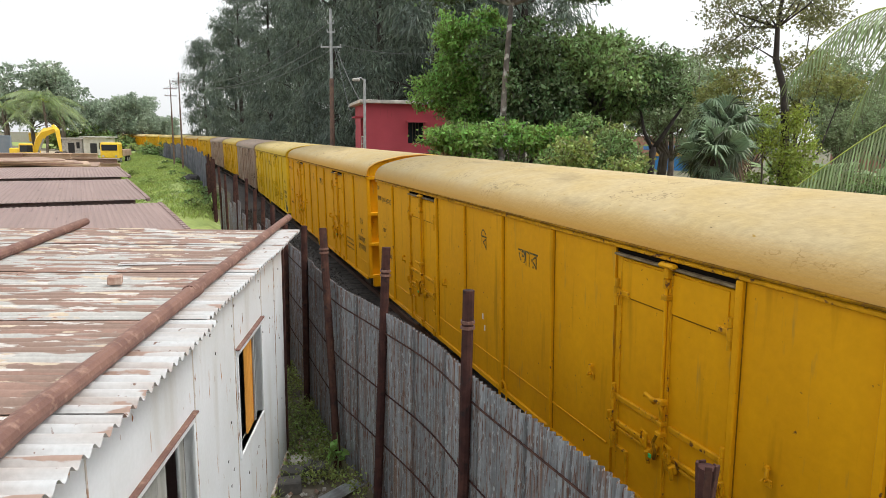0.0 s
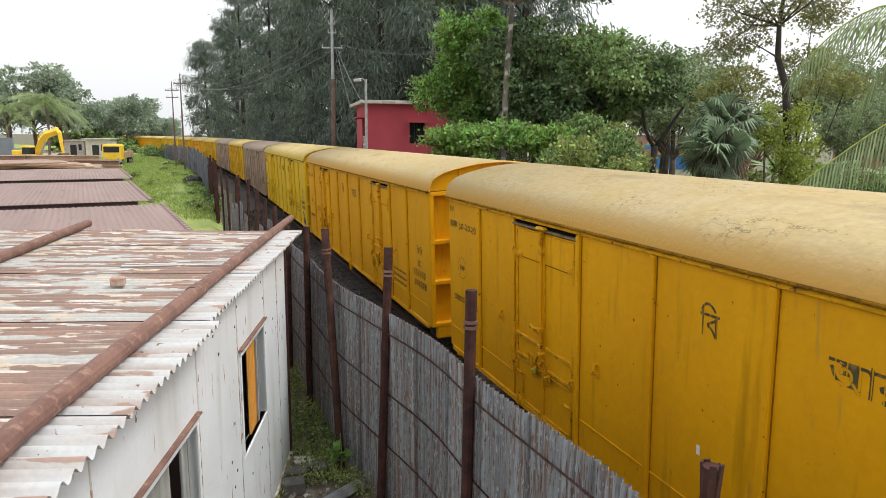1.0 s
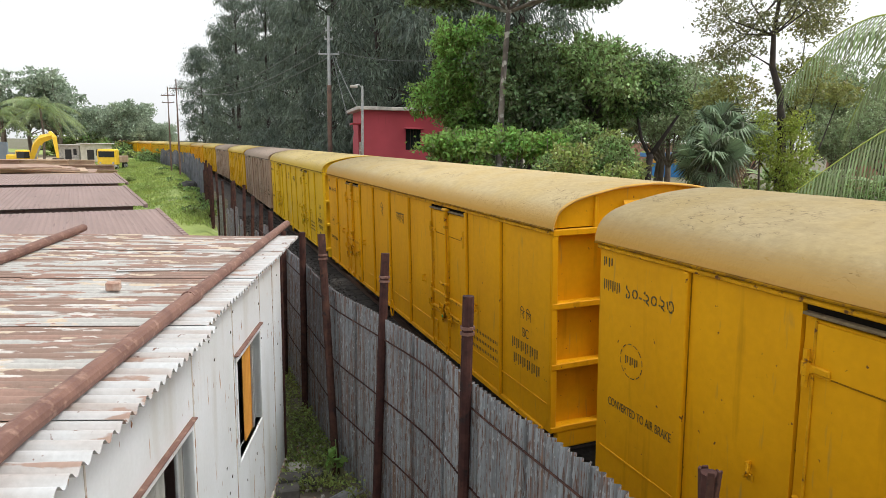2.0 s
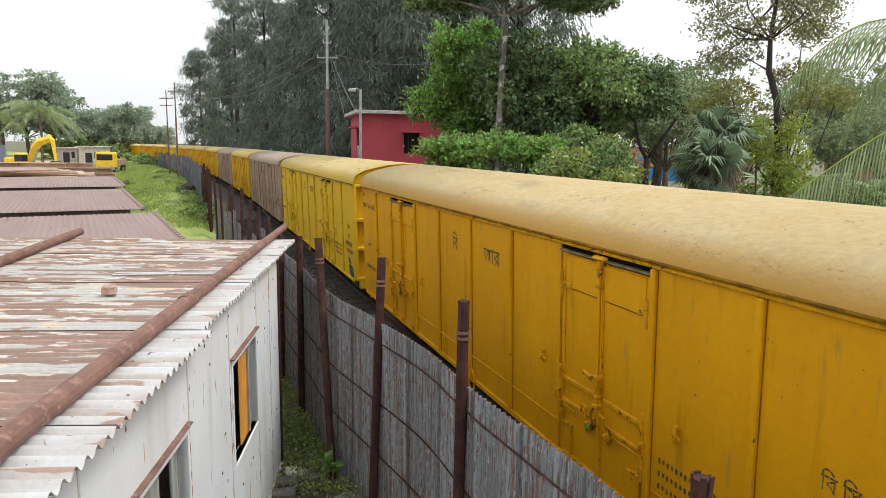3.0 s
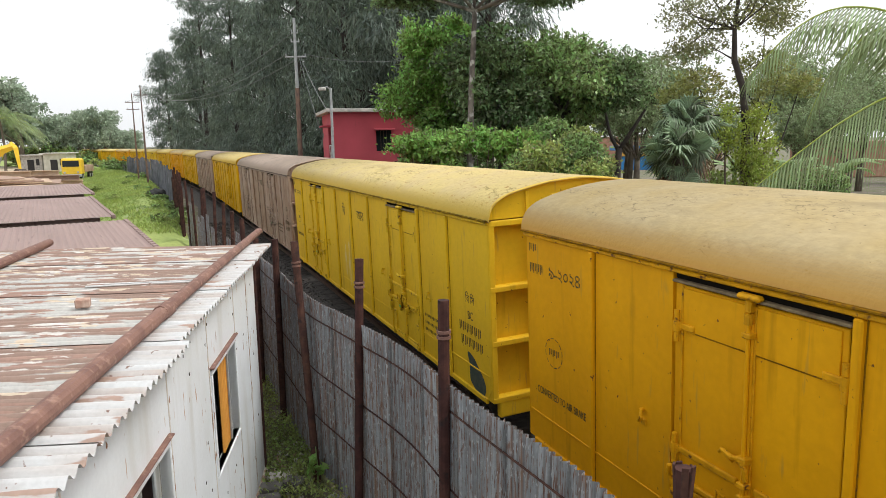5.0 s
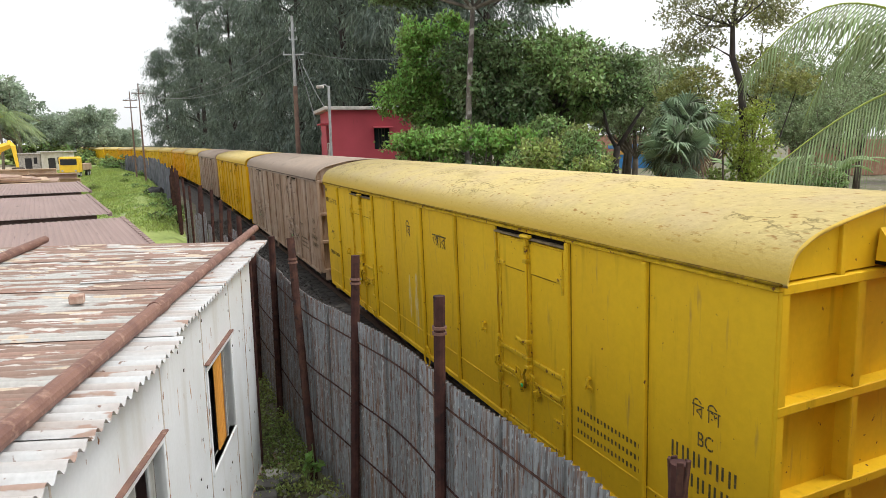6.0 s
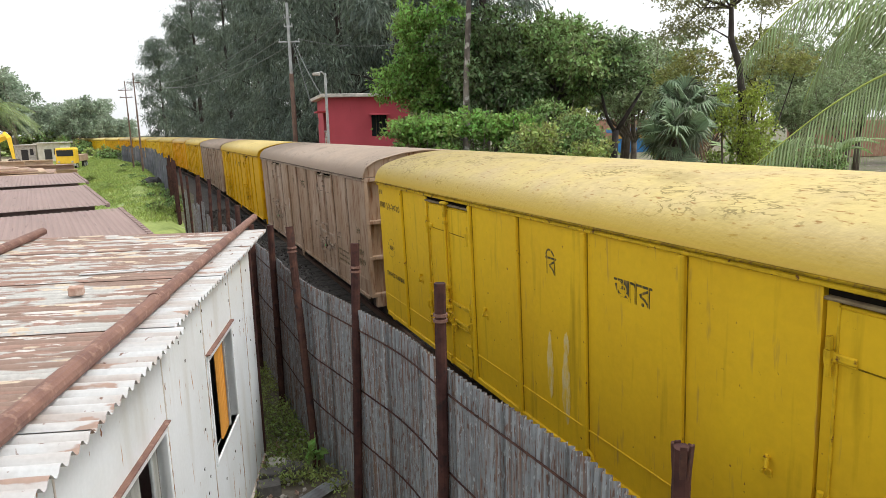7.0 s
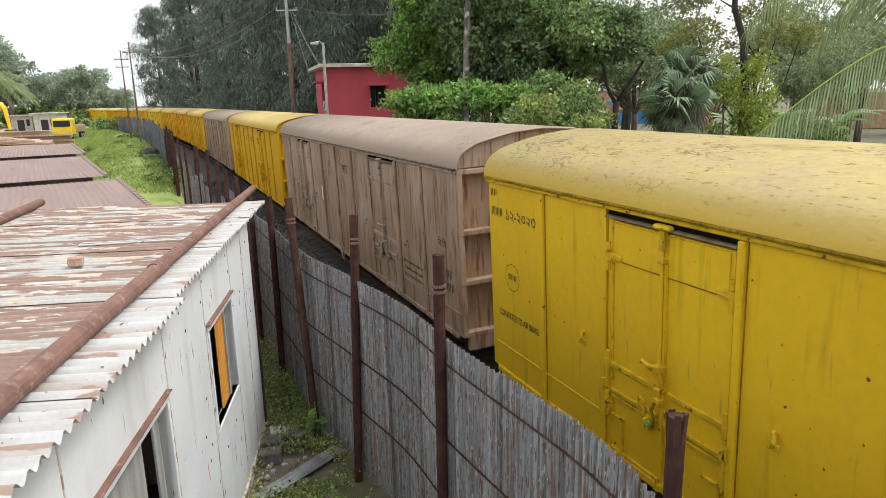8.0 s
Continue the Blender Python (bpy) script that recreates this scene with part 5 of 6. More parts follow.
# fan palms: a short trunk and pleated round leaves
def fan_leaf(base, way, radius, droop, seed):
    r2 = random.Random(seed)
    g, way = Geo(), Vector(way).normalized()
    sidew = way.cross(Vector((0, 0, 1))).normalized()
    upw = sidew.cross(way)
    lean = r2.uniform(-0.9, 0.9)
    sidew, upw = sidew * math.cos(lean) + upw * math.sin(lean), upw * math.cos(lean) - sidew * math.sin(lean)
    hub = Vector(base) + way * radius * 0.9
    g.tube([base, Vector(base).lerp(hub, 0.5) + Vector((0, 0, 0.08)), hub], [0.018, 0.014, 0.012], 5)
    for i in range(22):
        a = radians(-130 + 260 * i / 21)
        d = way * math.cos(a) + sidew * math.sin(a)
        tip = hub + d * radius * r2.uniform(0.85, 1.05) + Vector((0, 0, -droop * radius * r2.uniform(0.5, 1.2)))
        mid = hub + d * radius * 0.55 + upw * 0.03
        w = (sidew * math.cos(a) - way * math.sin(a)) * radius * 0.055
        g.add([hub, mid - w, mid + w, tip, mid + upw * 0.02], [(0, 1, 4), (0, 4, 2), (1, 3, 4), (4, 3, 2)])
    return g


def fan_palm(x, y, tall, seed, label):
    r2 = random.Random(seed)
    p = thing("fan_palm", label, "palm", "fan palms", placed(x, y))
    part("trunk", Geo().tube([(0, 0, 0), (0.05, 0, tall * 0.5), (0, 0, tall)], [0.22, 0.19, 0.14], 9), M_DARKBARK, p)
    for i in range(38):
        a, e = i * 2.4 + r2.uniform(-0.4, 0.4), radians(r2.uniform(-55, 85))
        part("leaf", fan_leaf((0, 0, tall - 0.1), (math.cos(a) * math.cos(e), math.sin(a) * math.cos(e), math.sin(e)), r2.uniform(0.38, 0.68), r2.uniform(0.1, 0.7), seed * 50 + i), L_FAN, p)
    for i in range(9):
        a = i * 0.7
        part("dead_leaf", fan_leaf((0, 0, tall - 0.35), (math.cos(a) * 0.6, math.sin(a) * 0.6, -0.9), 0.6, 0.4, seed * 77 + i), L_DEAD, p, "dry brown hanging leaf")
    return p


fan_palm(6.65, 16.4, 4.0, 1, "fan palm with dark pleated leaves and dry skirt")
fan_palm(7.15, 17.2, 4.75, 2, "fan palm with pleated grey-green leaves")


# feathered fronds for coconut palms
def frond(points, leaflet, mat_parent, seed, hang=0.7, width=0.034, gap=0.042):
    """One frond along a bent rib: the rib and its leaflets, which hang to both sides."""
    r2 = random.Random(seed)
    pts = [Vector(p) for p in points]
    dense = []
    for i in range(len(pts) - 1):
        p0, p1, p2, p3 = pts[max(i - 1, 0)], pts[i], pts[i + 1], pts[min(i + 2, len(pts) - 1)]
        n = max(2, int((p2 - p1).length / gap))
        for j in range(n):
            t = j / n
            dense.append(0.5 * ((2 * p1) + (p2 - p0) * t + (2 * p0 - 5 * p1 + 4 * p2 - p3) * t * t + (3 * p1 - p0 - 3 * p2 + p3) * t ** 3))
    dense.append(pts[-1])
    fr = part("frond", Geo().tube(dense[::4] + [dense[-1]], [0.03 * (1 - 0.85 * k / max(1, len(dense[::4]))) for k in range(len(dense[::4]) + 1)], 6), L_YELLOW, mat_parent, smooth=True)
    lv = Geo()
    for i in range(6, len(dense) - 1):
        f = i / len(dense)
        d = (dense[i + 1] - dense[i - 1]).normalized()
        s = d.cross(Vector((0, 0, 1))).normalized()
        ln = leaflet * (0.45 + 0.55 * math.sin(math.pi * min(1, 0.12 + f))) * r2.uniform(0.85, 1.1)
        for sign in (-1, 1):
            way = (s * sign * (1 - hang * 0.7) + d * 0.55 + Vector((0, 0, -hang + r2.uniform(-0.1, 0.1)))).normalized()
            a = dense[i]
            m = a + way * ln * 0.45 + Vector((0, 0, 0.05 * ln))
            e = a + way * ln + Vector((0, 0, -0.18 * ln))
            w = d * width * 0.5
            lv.add([a - w * 0.5, a + w * 0.5, m - w, m + w, e], [(0, 1, 3, 2), (2, 3, 4)])
    tagged(part("leaflet_fringe", lv, L_PALM, fr), kind="stuff")
    return fr


def spot(px, py, d):
    """Where a direction of the first view, told by its place across and down, lies at d metres ahead."""
    return Vector(((px - 787) * d / 1180, d, 4.37 - (py - 236 - (px - 318) * 0.0135) * d / 1180))


coco = thing("coconut_palm", "coconut palm with long arching feathered fronds over the line", "palm")
HUB = spot(1790, 150, 11.5)
part("trunk", Geo().tube([(HUB.x + 0.3, HUB.y + 0.2, 0), (HUB.x + 0.15, HUB.y + 0.1, 2.5), (HUB.x, HUB.y, HUB.z)], [0.2, 0.16, 0.14], 10), M_PALEBARK, coco, smooth=True)
for n, pts in enumerate(([HUB, spot(1660, 175, 11.3), spot(1565, 222, 11.0), spot(1480, 282, 10.8), spot(1408, 338, 10.6)],
                         [HUB, spot(1680, 50, 11.5), spot(1560, 22, 11.4), spot(1470, 55, 11.3), spot(1385, 140, 11.2)],
                         [HUB, spot(1720, 70, 11.8), spot(1620, 60, 12.0), spot(1540, 130, 12.2), spot(1500, 220, 12.4)],
                         [HUB, spot(1800, 40, 11.2), spot(1790, -60, 11), spot(1740, -130, 10.8)],
                         [HUB, spot(1870, 60, 11.5), spot(1960, 80, 11.5), spot(2040, 180, 11.5)],
                         [HUB, spot(1850, 190, 10.5), spot(1920, 260, 9.8)])):
    frond(pts, (1.45, 1.15, 1.1, 1.0, 1.0, 1.0)[n], coco, 90 + n, hang=(0.92, 0.8, 0.7, 0.6, 0.6, 0.6)[n], width=0.05, gap=0.075)


def palm_far(x, y, tall, seed, label, size=2.8):
    r2 = random.Random(seed)
    p = thing("coconut_palm", label, "palm", "palms across the yard", placed(x, y))
    part("trunk", Geo().tube([(0, 0, 0), (0.3, 0, tall * 0.5), (0, 0, tall)], [0.25, 0.2, 0.15], 7), M_BARK, p)
    for i in range(24):
        a, e = i * 2.4, r2.uniform(0.0, 1.25)
        pts = [(0, 0, tall)] + [(math.cos(a) * size * f * math.cos(e * (1 - f * 0.5)), math.sin(a) * size * f * math.cos(e * (1 - f * 0.5)), tall + size * (math.sin(e) * f - 0.75 * f * f)) for f in (0.35, 0.7, 1.0)]
        frond(pts, size * 0.24, p, seed * 40 + i, 0.6, 0.11, 0.17)
    return p


palm_far(-71, 118, 9.5, 1, "bushy palm across the yard near the huts", 7.0)
palm_far(-93, 140, 9.0, 2, "palm at the edge of the yard", 6.0)


# banana plants
def banana(x, y, seed):
    r2 = random.Random(seed)
    b = thing("banana_plant", "banana plant with broad torn green leaves", "banana plant", "banana plants", placed(x, y))
    part("stem", Geo().tube([(0, 0, 0), (0, 0, 3.0)], [0.14, 0.09], 8), L_GREEN, b)
    for i in range(8):
        a, tilt = i * 2.4 + r2.random(), r2.uniform(0.5, 1.1)
        g, ln = Geo(), r2.uniform(1.5, 2.0)
        row = []
        for j in range(8):
            f = j / 7
            rad, z = ln * f * math.cos(tilt * (1 - 0.6 * f)), 3.0 + ln * (math.sin(tilt) * f - 0.6 * f * f)
            w = 0.27 * math.sin(math.pi * min(1, 0.08 + f * 0.95)) + 0.01
            c, sd = Vector((rad * math.cos(a), rad * math.sin(a), z)), Vector((-math.sin(a), math.cos(a), 0))
            row += [c - sd * w - Vector((0, 0, 0.05)), c, c + sd * w - Vector((0, 0, 0.05))]
        g.add(row, [(3 * j + k, 3 * j + k + 1, 3 * j + k + 4, 3 * j + k + 3) for j in range(7) for k in range(2)])
        part("leaf", g, L_GREEN, b, smooth=True)
    return b


for x, y, sd2 in ((14.6, 26, 1), (15.9, 27, 2), (13.6, 27.5, 3), (17.0, 25.5, 4)):
    banana(x, y, sd2)

# far trees: behind the garden and across the yard
def far_tree(seed, label, leaf, low, clumps, each, length):
    r2 = random.Random(seed)
    b = [(r2.uniform(-3.2, 3.2), r2.uniform(-2, 2), low + (10.3 - low) * r2.random(), 1.9, 1.7, 1.3) for _ in range(14)]
    return tree(label, [(0, 0, 0), (0.2, 0, 3), (0, 0.2, 6.5)], [0.3, 0.24, 0.14], b, leaf, M_BARK, clumps, each, length, length * 0.55, seed, group="far trees")


# both kinds carry distance haze in their leaf colour
fa = far_tree(71, "green tree behind the garden with haze put into its leaf colour", L_HAZE, 6.0, 330, 24, 0.3)
fb = far_tree(72, "distant tree with haze put into its pale grey-green leaf colour", L_FAR, 3.3, 250, 16, 0.5)
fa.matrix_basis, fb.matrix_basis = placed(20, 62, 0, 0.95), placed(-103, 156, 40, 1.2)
rr = random.Random(77)
SPOTS = [(27, 64, 0.9), (34, 58, 1.15), (40, 66, 1.25), (15, 66, 0.95), (47, 60, 1.25), (24, 52, 0.72), (31, 46, 0.78), (40, 44, 0.85), (10, 60, 1.0), (27, 44, 0.7), (36, 52, 1.0), (17, 50, 0.95), (21, 54, 1.1), (19, 58, 1.1)]
SPOTS += [(-99 + 4.2 * k, 150 + 3 * (k % 3), (1.25 if k < 4 else 0.8) + 0.25 * rr.random()) for k in range(8)] + [(-66 - 3 * k, 160, 0.6) for k in range(3)]
for k in range(22):
    f = k / 21
    SPOTS.append((-150 + 37 * f, 290 - 14 * f + rr.uniform(-6, 6), 1.15 - 0.6 * f + 0.2 * rr.random()))
    SPOTS.append((-112 - 60 * f, 250 + 60 * f, 1.1 + 0.2 * rr.random()))
for k in range(10):
    SPOTS.append((-150 + 9 * k, 420, 1.2 + 0.3 * rr.random()))
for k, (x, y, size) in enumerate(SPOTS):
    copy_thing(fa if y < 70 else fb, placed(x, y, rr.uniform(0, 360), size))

# grass and weeds
rng = np.random.default_rng(5)
n = 42000
ss, oo = rng.uniform(26, 130, n) ** 1.0, rng.uniform(-12.0, -2.9, n)
lx, ly, la = np.interp(ss, LINE_S, LINE_X), np.interp(ss, LINE_S, LINE_Y), np.interp(ss, LINE_S, TURN)
base = np.stack([lx + np.cos(la) * oo, ly + np.sin(la) * oo, np.interp(oo, (-12.5, -8.5, -4.5, -3.2, -2.6), (0.05, 0.1, 0.55, 0.45, 0.1)) + 0.12], 1)
tuft = rng.normal(size=(n, 3)) * [0.6, 0.6, 0.1] + [0, 0, 0.8]
tall_grass = np.array([0.30 + 0.45 * max(0.0, noise.noise(Vector((a * 0.45, b * 0.45, 3.0)))) for a, b in base[:, :2]])
tagged(part("grass", leaf_mesh("grass", L_GRASS, base, tuft, tall_grass * rng.uniform(0.5, 1.2, n), rng.uniform(0.025, 0.06, n), rng), None), "bright rough grass on the verge", "grass", kind="stuff")
weed_bush = []
for seed, leaf in ((81, L_CREEPER), (82, L_GREEN)):
    r2 = random.Random(seed)
    heap = [(r2.uniform(-0.9, 0.9), r2.uniform(-0.9, 0.9), r2.uniform(0.3, 0.9), 0.55, 0.5, 0.45) for _ in range(8)]
    weed_bush.append(tree("low tangled weed bush on the grassy verge", [(0, 0, 0), (0.05, 0, 0.4), (0, 0.05, 0.8)], [0.05, 0.04, 0.02], heap, leaf, M_BARK, 110, 22, 0.22, 0.11, seed, "bush", "weed_bush", "bushes on the verge", limb=0.02))
for k, (s, o, size) in enumerate(((31, -3.5, 0.30), (33, -3.3, 0.34), (36, -3.4, 0.36), (39, -3.3, 0.40), (42, -3.5, 0.36), (48, -3.5, 0.42), (55, -3.6, 0.42), (40, -6.5, 0.22), (47, -7.5, 0.25), (34, -4.0, 0.3), (37, -5.0, 0.28), (45, -3.6, 0.3), (52, -6.5, 0.35), (60, -4.2, 0.4), (72, -5.2, 0.45), (85, -3.8, 0.5), (66, -8.5, 0.35), (118, -3.0, 0.9), (131, -3.0, 1.0), (158, -3.5, 1.5), (163, -5.0, 1.6), (170, -4.5, 1.9), (176, -7.0, 1.9), (183, -6.0, 2.0), (190, -9, 2.2))):
    p, _ = on_line(s, o)
    m = placed(p.x, p.y, k * 50, size * 2.6, size * (2.3 if s < 100 else 2.8))
    if k < 2:
        weed_bush[k].matrix_basis = m
    else:
        copy_thing(weed_bush[k % 2], m)
n = 15000
wy = rng.uniform(5.2, 13, n)
wx = np.interp(wy, (5, 7, 8.5, 10.3, 13), (-1.5, -1.35, -1.7, -2.35, -3.4)) + rng.normal(size=n) * np.where(wy > 8.5, 0.5, 0.3)
keep = (noise_keep := np.array([noise.noise(Vector((a * 1.3, b * 1.3, 0))) for a, b in zip(wx, wy)])) > -0.32
keep &= (wx > -2.10 + 0.074 * (8.41 - wy) + 0.03) | (wy > 8.5)
keep &= np.hypot(wx + 1.42, wy - 7.15) > 0.42 + 0.6 * noise_keep
wpts = np.stack([wx, wy, rng.uniform(0.02, 0.2, n)], 1)[keep]
m = len(wpts)
tagged(part("weeds", leaf_mesh("weeds", L_CREEPER, wpts, rng.normal(size=(m, 3)) + [0, 0, 0.4], rng.uniform(0.03, 0.075, m), rng.uniform(0.015, 0.04, m), rng), None), "low green weeds between cabin and fence", "weeds", kind="stuff")
# ---- red building, poles and wires beyond the line ----
RB = pose(-4.0, 33.5, 0, 0, 0, 14)     # origin: the corner between door face and window face
red = thing("red_building", "small red painted flat-roofed building beside the railway", "building", m=RB)
RH = 5.95
for x0, x1, z0, z1 in ((0, 2.15, 0, RH), (2.95, 6.5, 0, RH), (2.15, 2.95, 0, 4.0), (2.15, 2.95, 5.05, RH)):
    part("wall", Geo().box(x0, x1, 0.0, 0.2, z0, z1), M_RED, red)
for y0, y1, z0, z1 in ((0.2, 1.0, 0, RH), (2.2, 4.8, 0, RH), (1.0, 2.2, 5.25, RH)):
    part("side_wall", Geo().box(0.0, 0.2, y0, y1, z0, z1), M_RED, red)
part("back_wall", Geo().box(0.2, 6.5, 4.8, 5.0, 0, RH), M_RED, red)
part("end_wall", Geo().box(6.3, 6.5, 0.2, 4.8, 0, RH), M_RED, red)
part("roof_slab", Geo().box(-0.35, 6.9, -0.3, 5.4, RH, RH + 0.17, 0.02), M_SLAB, red, "weathered pale concrete roof slab")
win = part("window", Geo().box(2.15, 2.95, 0.10, 0.14, 4.0, 5.05), M_GLASS, red, "dark window opening")
part("sunshade", Geo().box(2.05, 3.05, -0.32, 0.0, 5.05, 5.13, 0.01), M_RED, win)
for x in (2.4, 2.55, 2.7):
    part("window_bar", Geo().box(x - 0.012, x + 0.012, 0.04, 0.07, 4.0, 5.05), M_DARKIRON, win)
dr = part("doorway", Geo().box(0.3, 0.34, 1.0, 2.2, 0.0, 5.25), M_INSIDE, red, "dark doorway")
part("door_shade", Geo().box(-0.45, 0.0, 0.9, 2.3, 5.25, 5.33, 0.01), M_RED, dr)
part("grille", Geo().box(0.02, 0.05, 1.0, 2.2, 4.3, 4.34).box(0.02, 0.05, 1.0, 2.2, 3.9, 3.94).box(0.02, 0.05, 1.0, 1.04, 3.4, 4.34).box(0.02, 0.05, 1.5, 1.54, 3.4, 4.34).box(0.02, 0.05, 2.1, 2.14, 3.4, 4.34), M_WHITETAG, dr, "white grille")


def pole(x, y, tall, arms, r, mat, label, lower=None):
    p = thing("utility_pole", label, "utility pole", "utility poles", placed(x, y))
    cut = tall * 0.66
    part("shaft", Geo().tube([(0, 0, 0), (0, 0, cut)], [r, r * 0.8], 8), lower or mat, p)
    part("upper_shaft", Geo().tube([(0, 0, cut), (0, 0, tall)], [r * 0.62, r * 0.5], 8), mat, p)
    for z, half_w in arms:
        ar = part("crossarm", Geo().box(-half_w, half_w, -0.05, 0.05, z - 0.04, z + 0.04, 0.01), mat, p)
        for sx in (-half_w * 0.9, half_w * 0.9):
            part("insulator", Geo().tube([(sx, 0, z + 0.04), (sx, 0, z + 0.11), (sx, 0, z + 0.18)], [0.03, 0.035, 0.02], 6), M_GREYPAINT, ar)
    return p


PX, PY = -6.8, 40.0
pole(PX, PY, 11.6, [(9.45, 0.62), (10.3, 0.24), (10.8, 0.2)], 0.16, M_GREYPAINT, "rusty steel utility pole with crossarms and cables", M_POLERUST)
pole(-28.0, 70.5, 10.6, [(9.6, 0.7)], 0.11, M_POLERUST, "slim dark utility pole beside the fence")
pole(-32.2, 78.5, 10.4, [(9.4, 0.8), (8.6, 0.7)], 0.11, M_POLERUST, "slim dark utility pole farther along the fence")
lamp = thing("street_lamp", "grey pipe street lamp beside the red building", "street lamp", m=placed(-3.95, 32.6))
part("shaft", Geo().tube([(0, 0, 0), (0, 0, 7.05)], [0.08, 0.06], 8), M_GREYPAINT, lamp)
part("arm", Geo().tube([(0, 0, 6.95), (-0.15, -0.1, 7.1), (-0.35, -0.2, 7.05)], 0.03, 6), M_GREYPAINT, lamp)
part("lamp_head", Geo().box(-0.55, -0.2, -0.3, -0.1, 6.92, 7.06, 0.03), M_SLAB, lamp)


def cable(a, b, sag, label):
    a, b = Vector(a), Vector(b)
    solid("cable", Geo().tube([a.lerp(b, t) - Vector((0, 0, sag * 4 * t * (1 - t))) for t in np.linspace(0, 1, 17)], 0.02, 5), M_WIRE, label, "cable", "overhead cables")


for z, dx in ((9.6, -0.55), (9.6, 0.55), (10.9, 0.0)):
    cable((PX + dx, PY, z), (-28 + dx, 70.5, z + 0.1 if z < 10 else 9.8), 1.5, "thin black overhead cable sagging between poles")
    cable((-28 + dx, 70.5, 9.75), (-32.2 + dx, 78.5, 9.5), 0.2, "thin black overhead cable between the far poles")
cable((PX + 0.55, PY, 9.6), (3.5, 36, 9.6), 0.7, "thin black overhead cable running into the trees")
cable((PX + 0.2, PY, 9.4), (-5.2, 37.2, 5.2), 0.05, "taut black stay cable from the pole")
cable((PX + 0.3, PY, 9.4), (-4.2, 33.6, 5.9), 0.2, "thin black service cable to the red building")

# ---- garden beyond the trees ----
solid("garden_wall", Geo().box(26, 52, 110, 110.4, 0, 4.9, 0.05), M_TERRACOTTA, "far terracotta brick garden wall", "wall")
pool = thing("play_stand", "blue and ochre painted garden stand in the distance", "garden stand")
part("panel", Geo().box(29.6, 35.2, 95, 95.2, 0.0, 2.0), M_TARP, pool, "bright blue panel")
part("beam", Geo().box(29.2, 38, 94.8, 95.3, 2.0, 2.5, 0.05), M_ORANGE, pool, "ochre painted beam")
part("canopy", Geo().box(29.4, 38, 95.5, 99, 2.8, 3.5, 0.1), M_TARP, pool)
for x in (29.3, 32.2, 35, 37.7):
    part("pillar", Geo().tube([(x, 95, 0), (x, 95, 4.0)], 0.14, 8), M_ORANGE, pool)
solid("pink_house", Geo().box(44, 52, 70, 76, 0, 3.9, 0.05), M_TERRACOTTA, "distant brick-red house among the trees", "house")

# ---- the yard across the sheds ----
yard = Geo()
for i, (x, y) in enumerate(((-26, 38), (-70, 16), (-260, 60), (-260, 175), (-72, 160), (-44, 95), (-33, 66))):
    yard.v.append((x, y, 0.03))
yard.f = [tuple(range(7))]
solid("yard_surface", yard, M_YARD, "sandy storage yard with patches of weeds", "yard", kind="structure")
stack = random.Random(3)
for k in range(4):
    for j in range(3):
        solid("timber_sleeper", Geo().box(-3.2, 3.2, -0.2, 0.2, 0, 0.27, 0.02), M_BEAM, "brown timber baulk at the bottom of a yard stack", "timber baulk", "stacked baulks", m=pose(-32.0 - k * 3.4, 55.2 - k * 1.2 + (j - 1) * 0.6, 0.03 + 0.28 * j, 0, 0, 7))
for k in range(16):
    a = 28 + stack.uniform(-4, 4)
    d = stack.uniform(48, 62)
    x = -(787 - stack.uniform(20, 190)) * d / 1180
    z = 0.03 + 0.42 * (k % 4) + 0.85
    beam = Geo()
    ln = stack.uniform(5, 9)
    beam.box(-ln / 2, ln / 2, -0.22, 0.22, 0.36, 0.42, 0.006).box(-ln / 2, ln / 2, -0.22, 0.22, 0.0, 0.06, 0.006).box(-ln / 2, ln / 2, -0.03, 0.03, 0.06, 0.36)
    bo = thing("steel_beam", "rusty brown steel beam lying in a yard stack", "steel beam", "stacked beams", pose(-32.0 - (k // 4) * 3.4 + stack.uniform(-0.4, 0.4), 55 - (k // 4) * 1.2 + stack.uniform(-0.5, 0.5), z, 0, 0, a * 0.3 + stack.uniform(-5, 5)))
    part("beam_body", beam, M_BEAM, bo)
for k in range(5):
    solid("steel_plate", Geo().box(-3.2, 3.2, -1.6, 1.6, 0, 0.09, 0.01), M_BEAM, "rusty steel plate lying on the stack", "steel plate", "stacked plates", m=pose(-28.5 - k * 0.4, 47.5 - k * 0.6, 1.92 + 0.1 * k, 2, 0, 25 + 7 * k))
solid("plate_trestle", Geo().box(-33, -25.8, 44.5, 49.5, 0.03, 1.9, 0.05), M_BEAM, "rusty support block under the steel plates", "trestle")

# excavator
ex = thing("excavator", "yellow crawler excavator with raised boom standing in the yard", "excavator", m=pose(-49.6, 80, 0.1, 0, 0, -12))
part("house", Geo().box(-2.6, -0.2, -1.2, 1.2, 1.0, 2.2, 0.12), M_YELLOW, ex)
cab = part("cab", Geo().box(-1.2, 0.1, -1.2, -0.2, 1.0, 2.75, 0.1), M_YELLOW, ex)
part("cab_window", Geo().box(-1.0, 0.115, -1.215, -0.4, 1.75, 2.55, 0.02), M_GLASS, cab)
part("boom", Geo().tube([(-0.2, 0.1, 1.5), (0.7, 0.1, 3.3), (1.5, 0.1, 4.1), (3.2, 0.1, 4.55)], [0.42, 0.55, 0.5, 0.32], 4), M_YELLOW, ex)
part("boom_cylinder", Geo().tube([(0.2, 0.1, 1.3), (1.3, 0.1, 3.4)], 0.12, 8), M_GREYPAINT, ex)
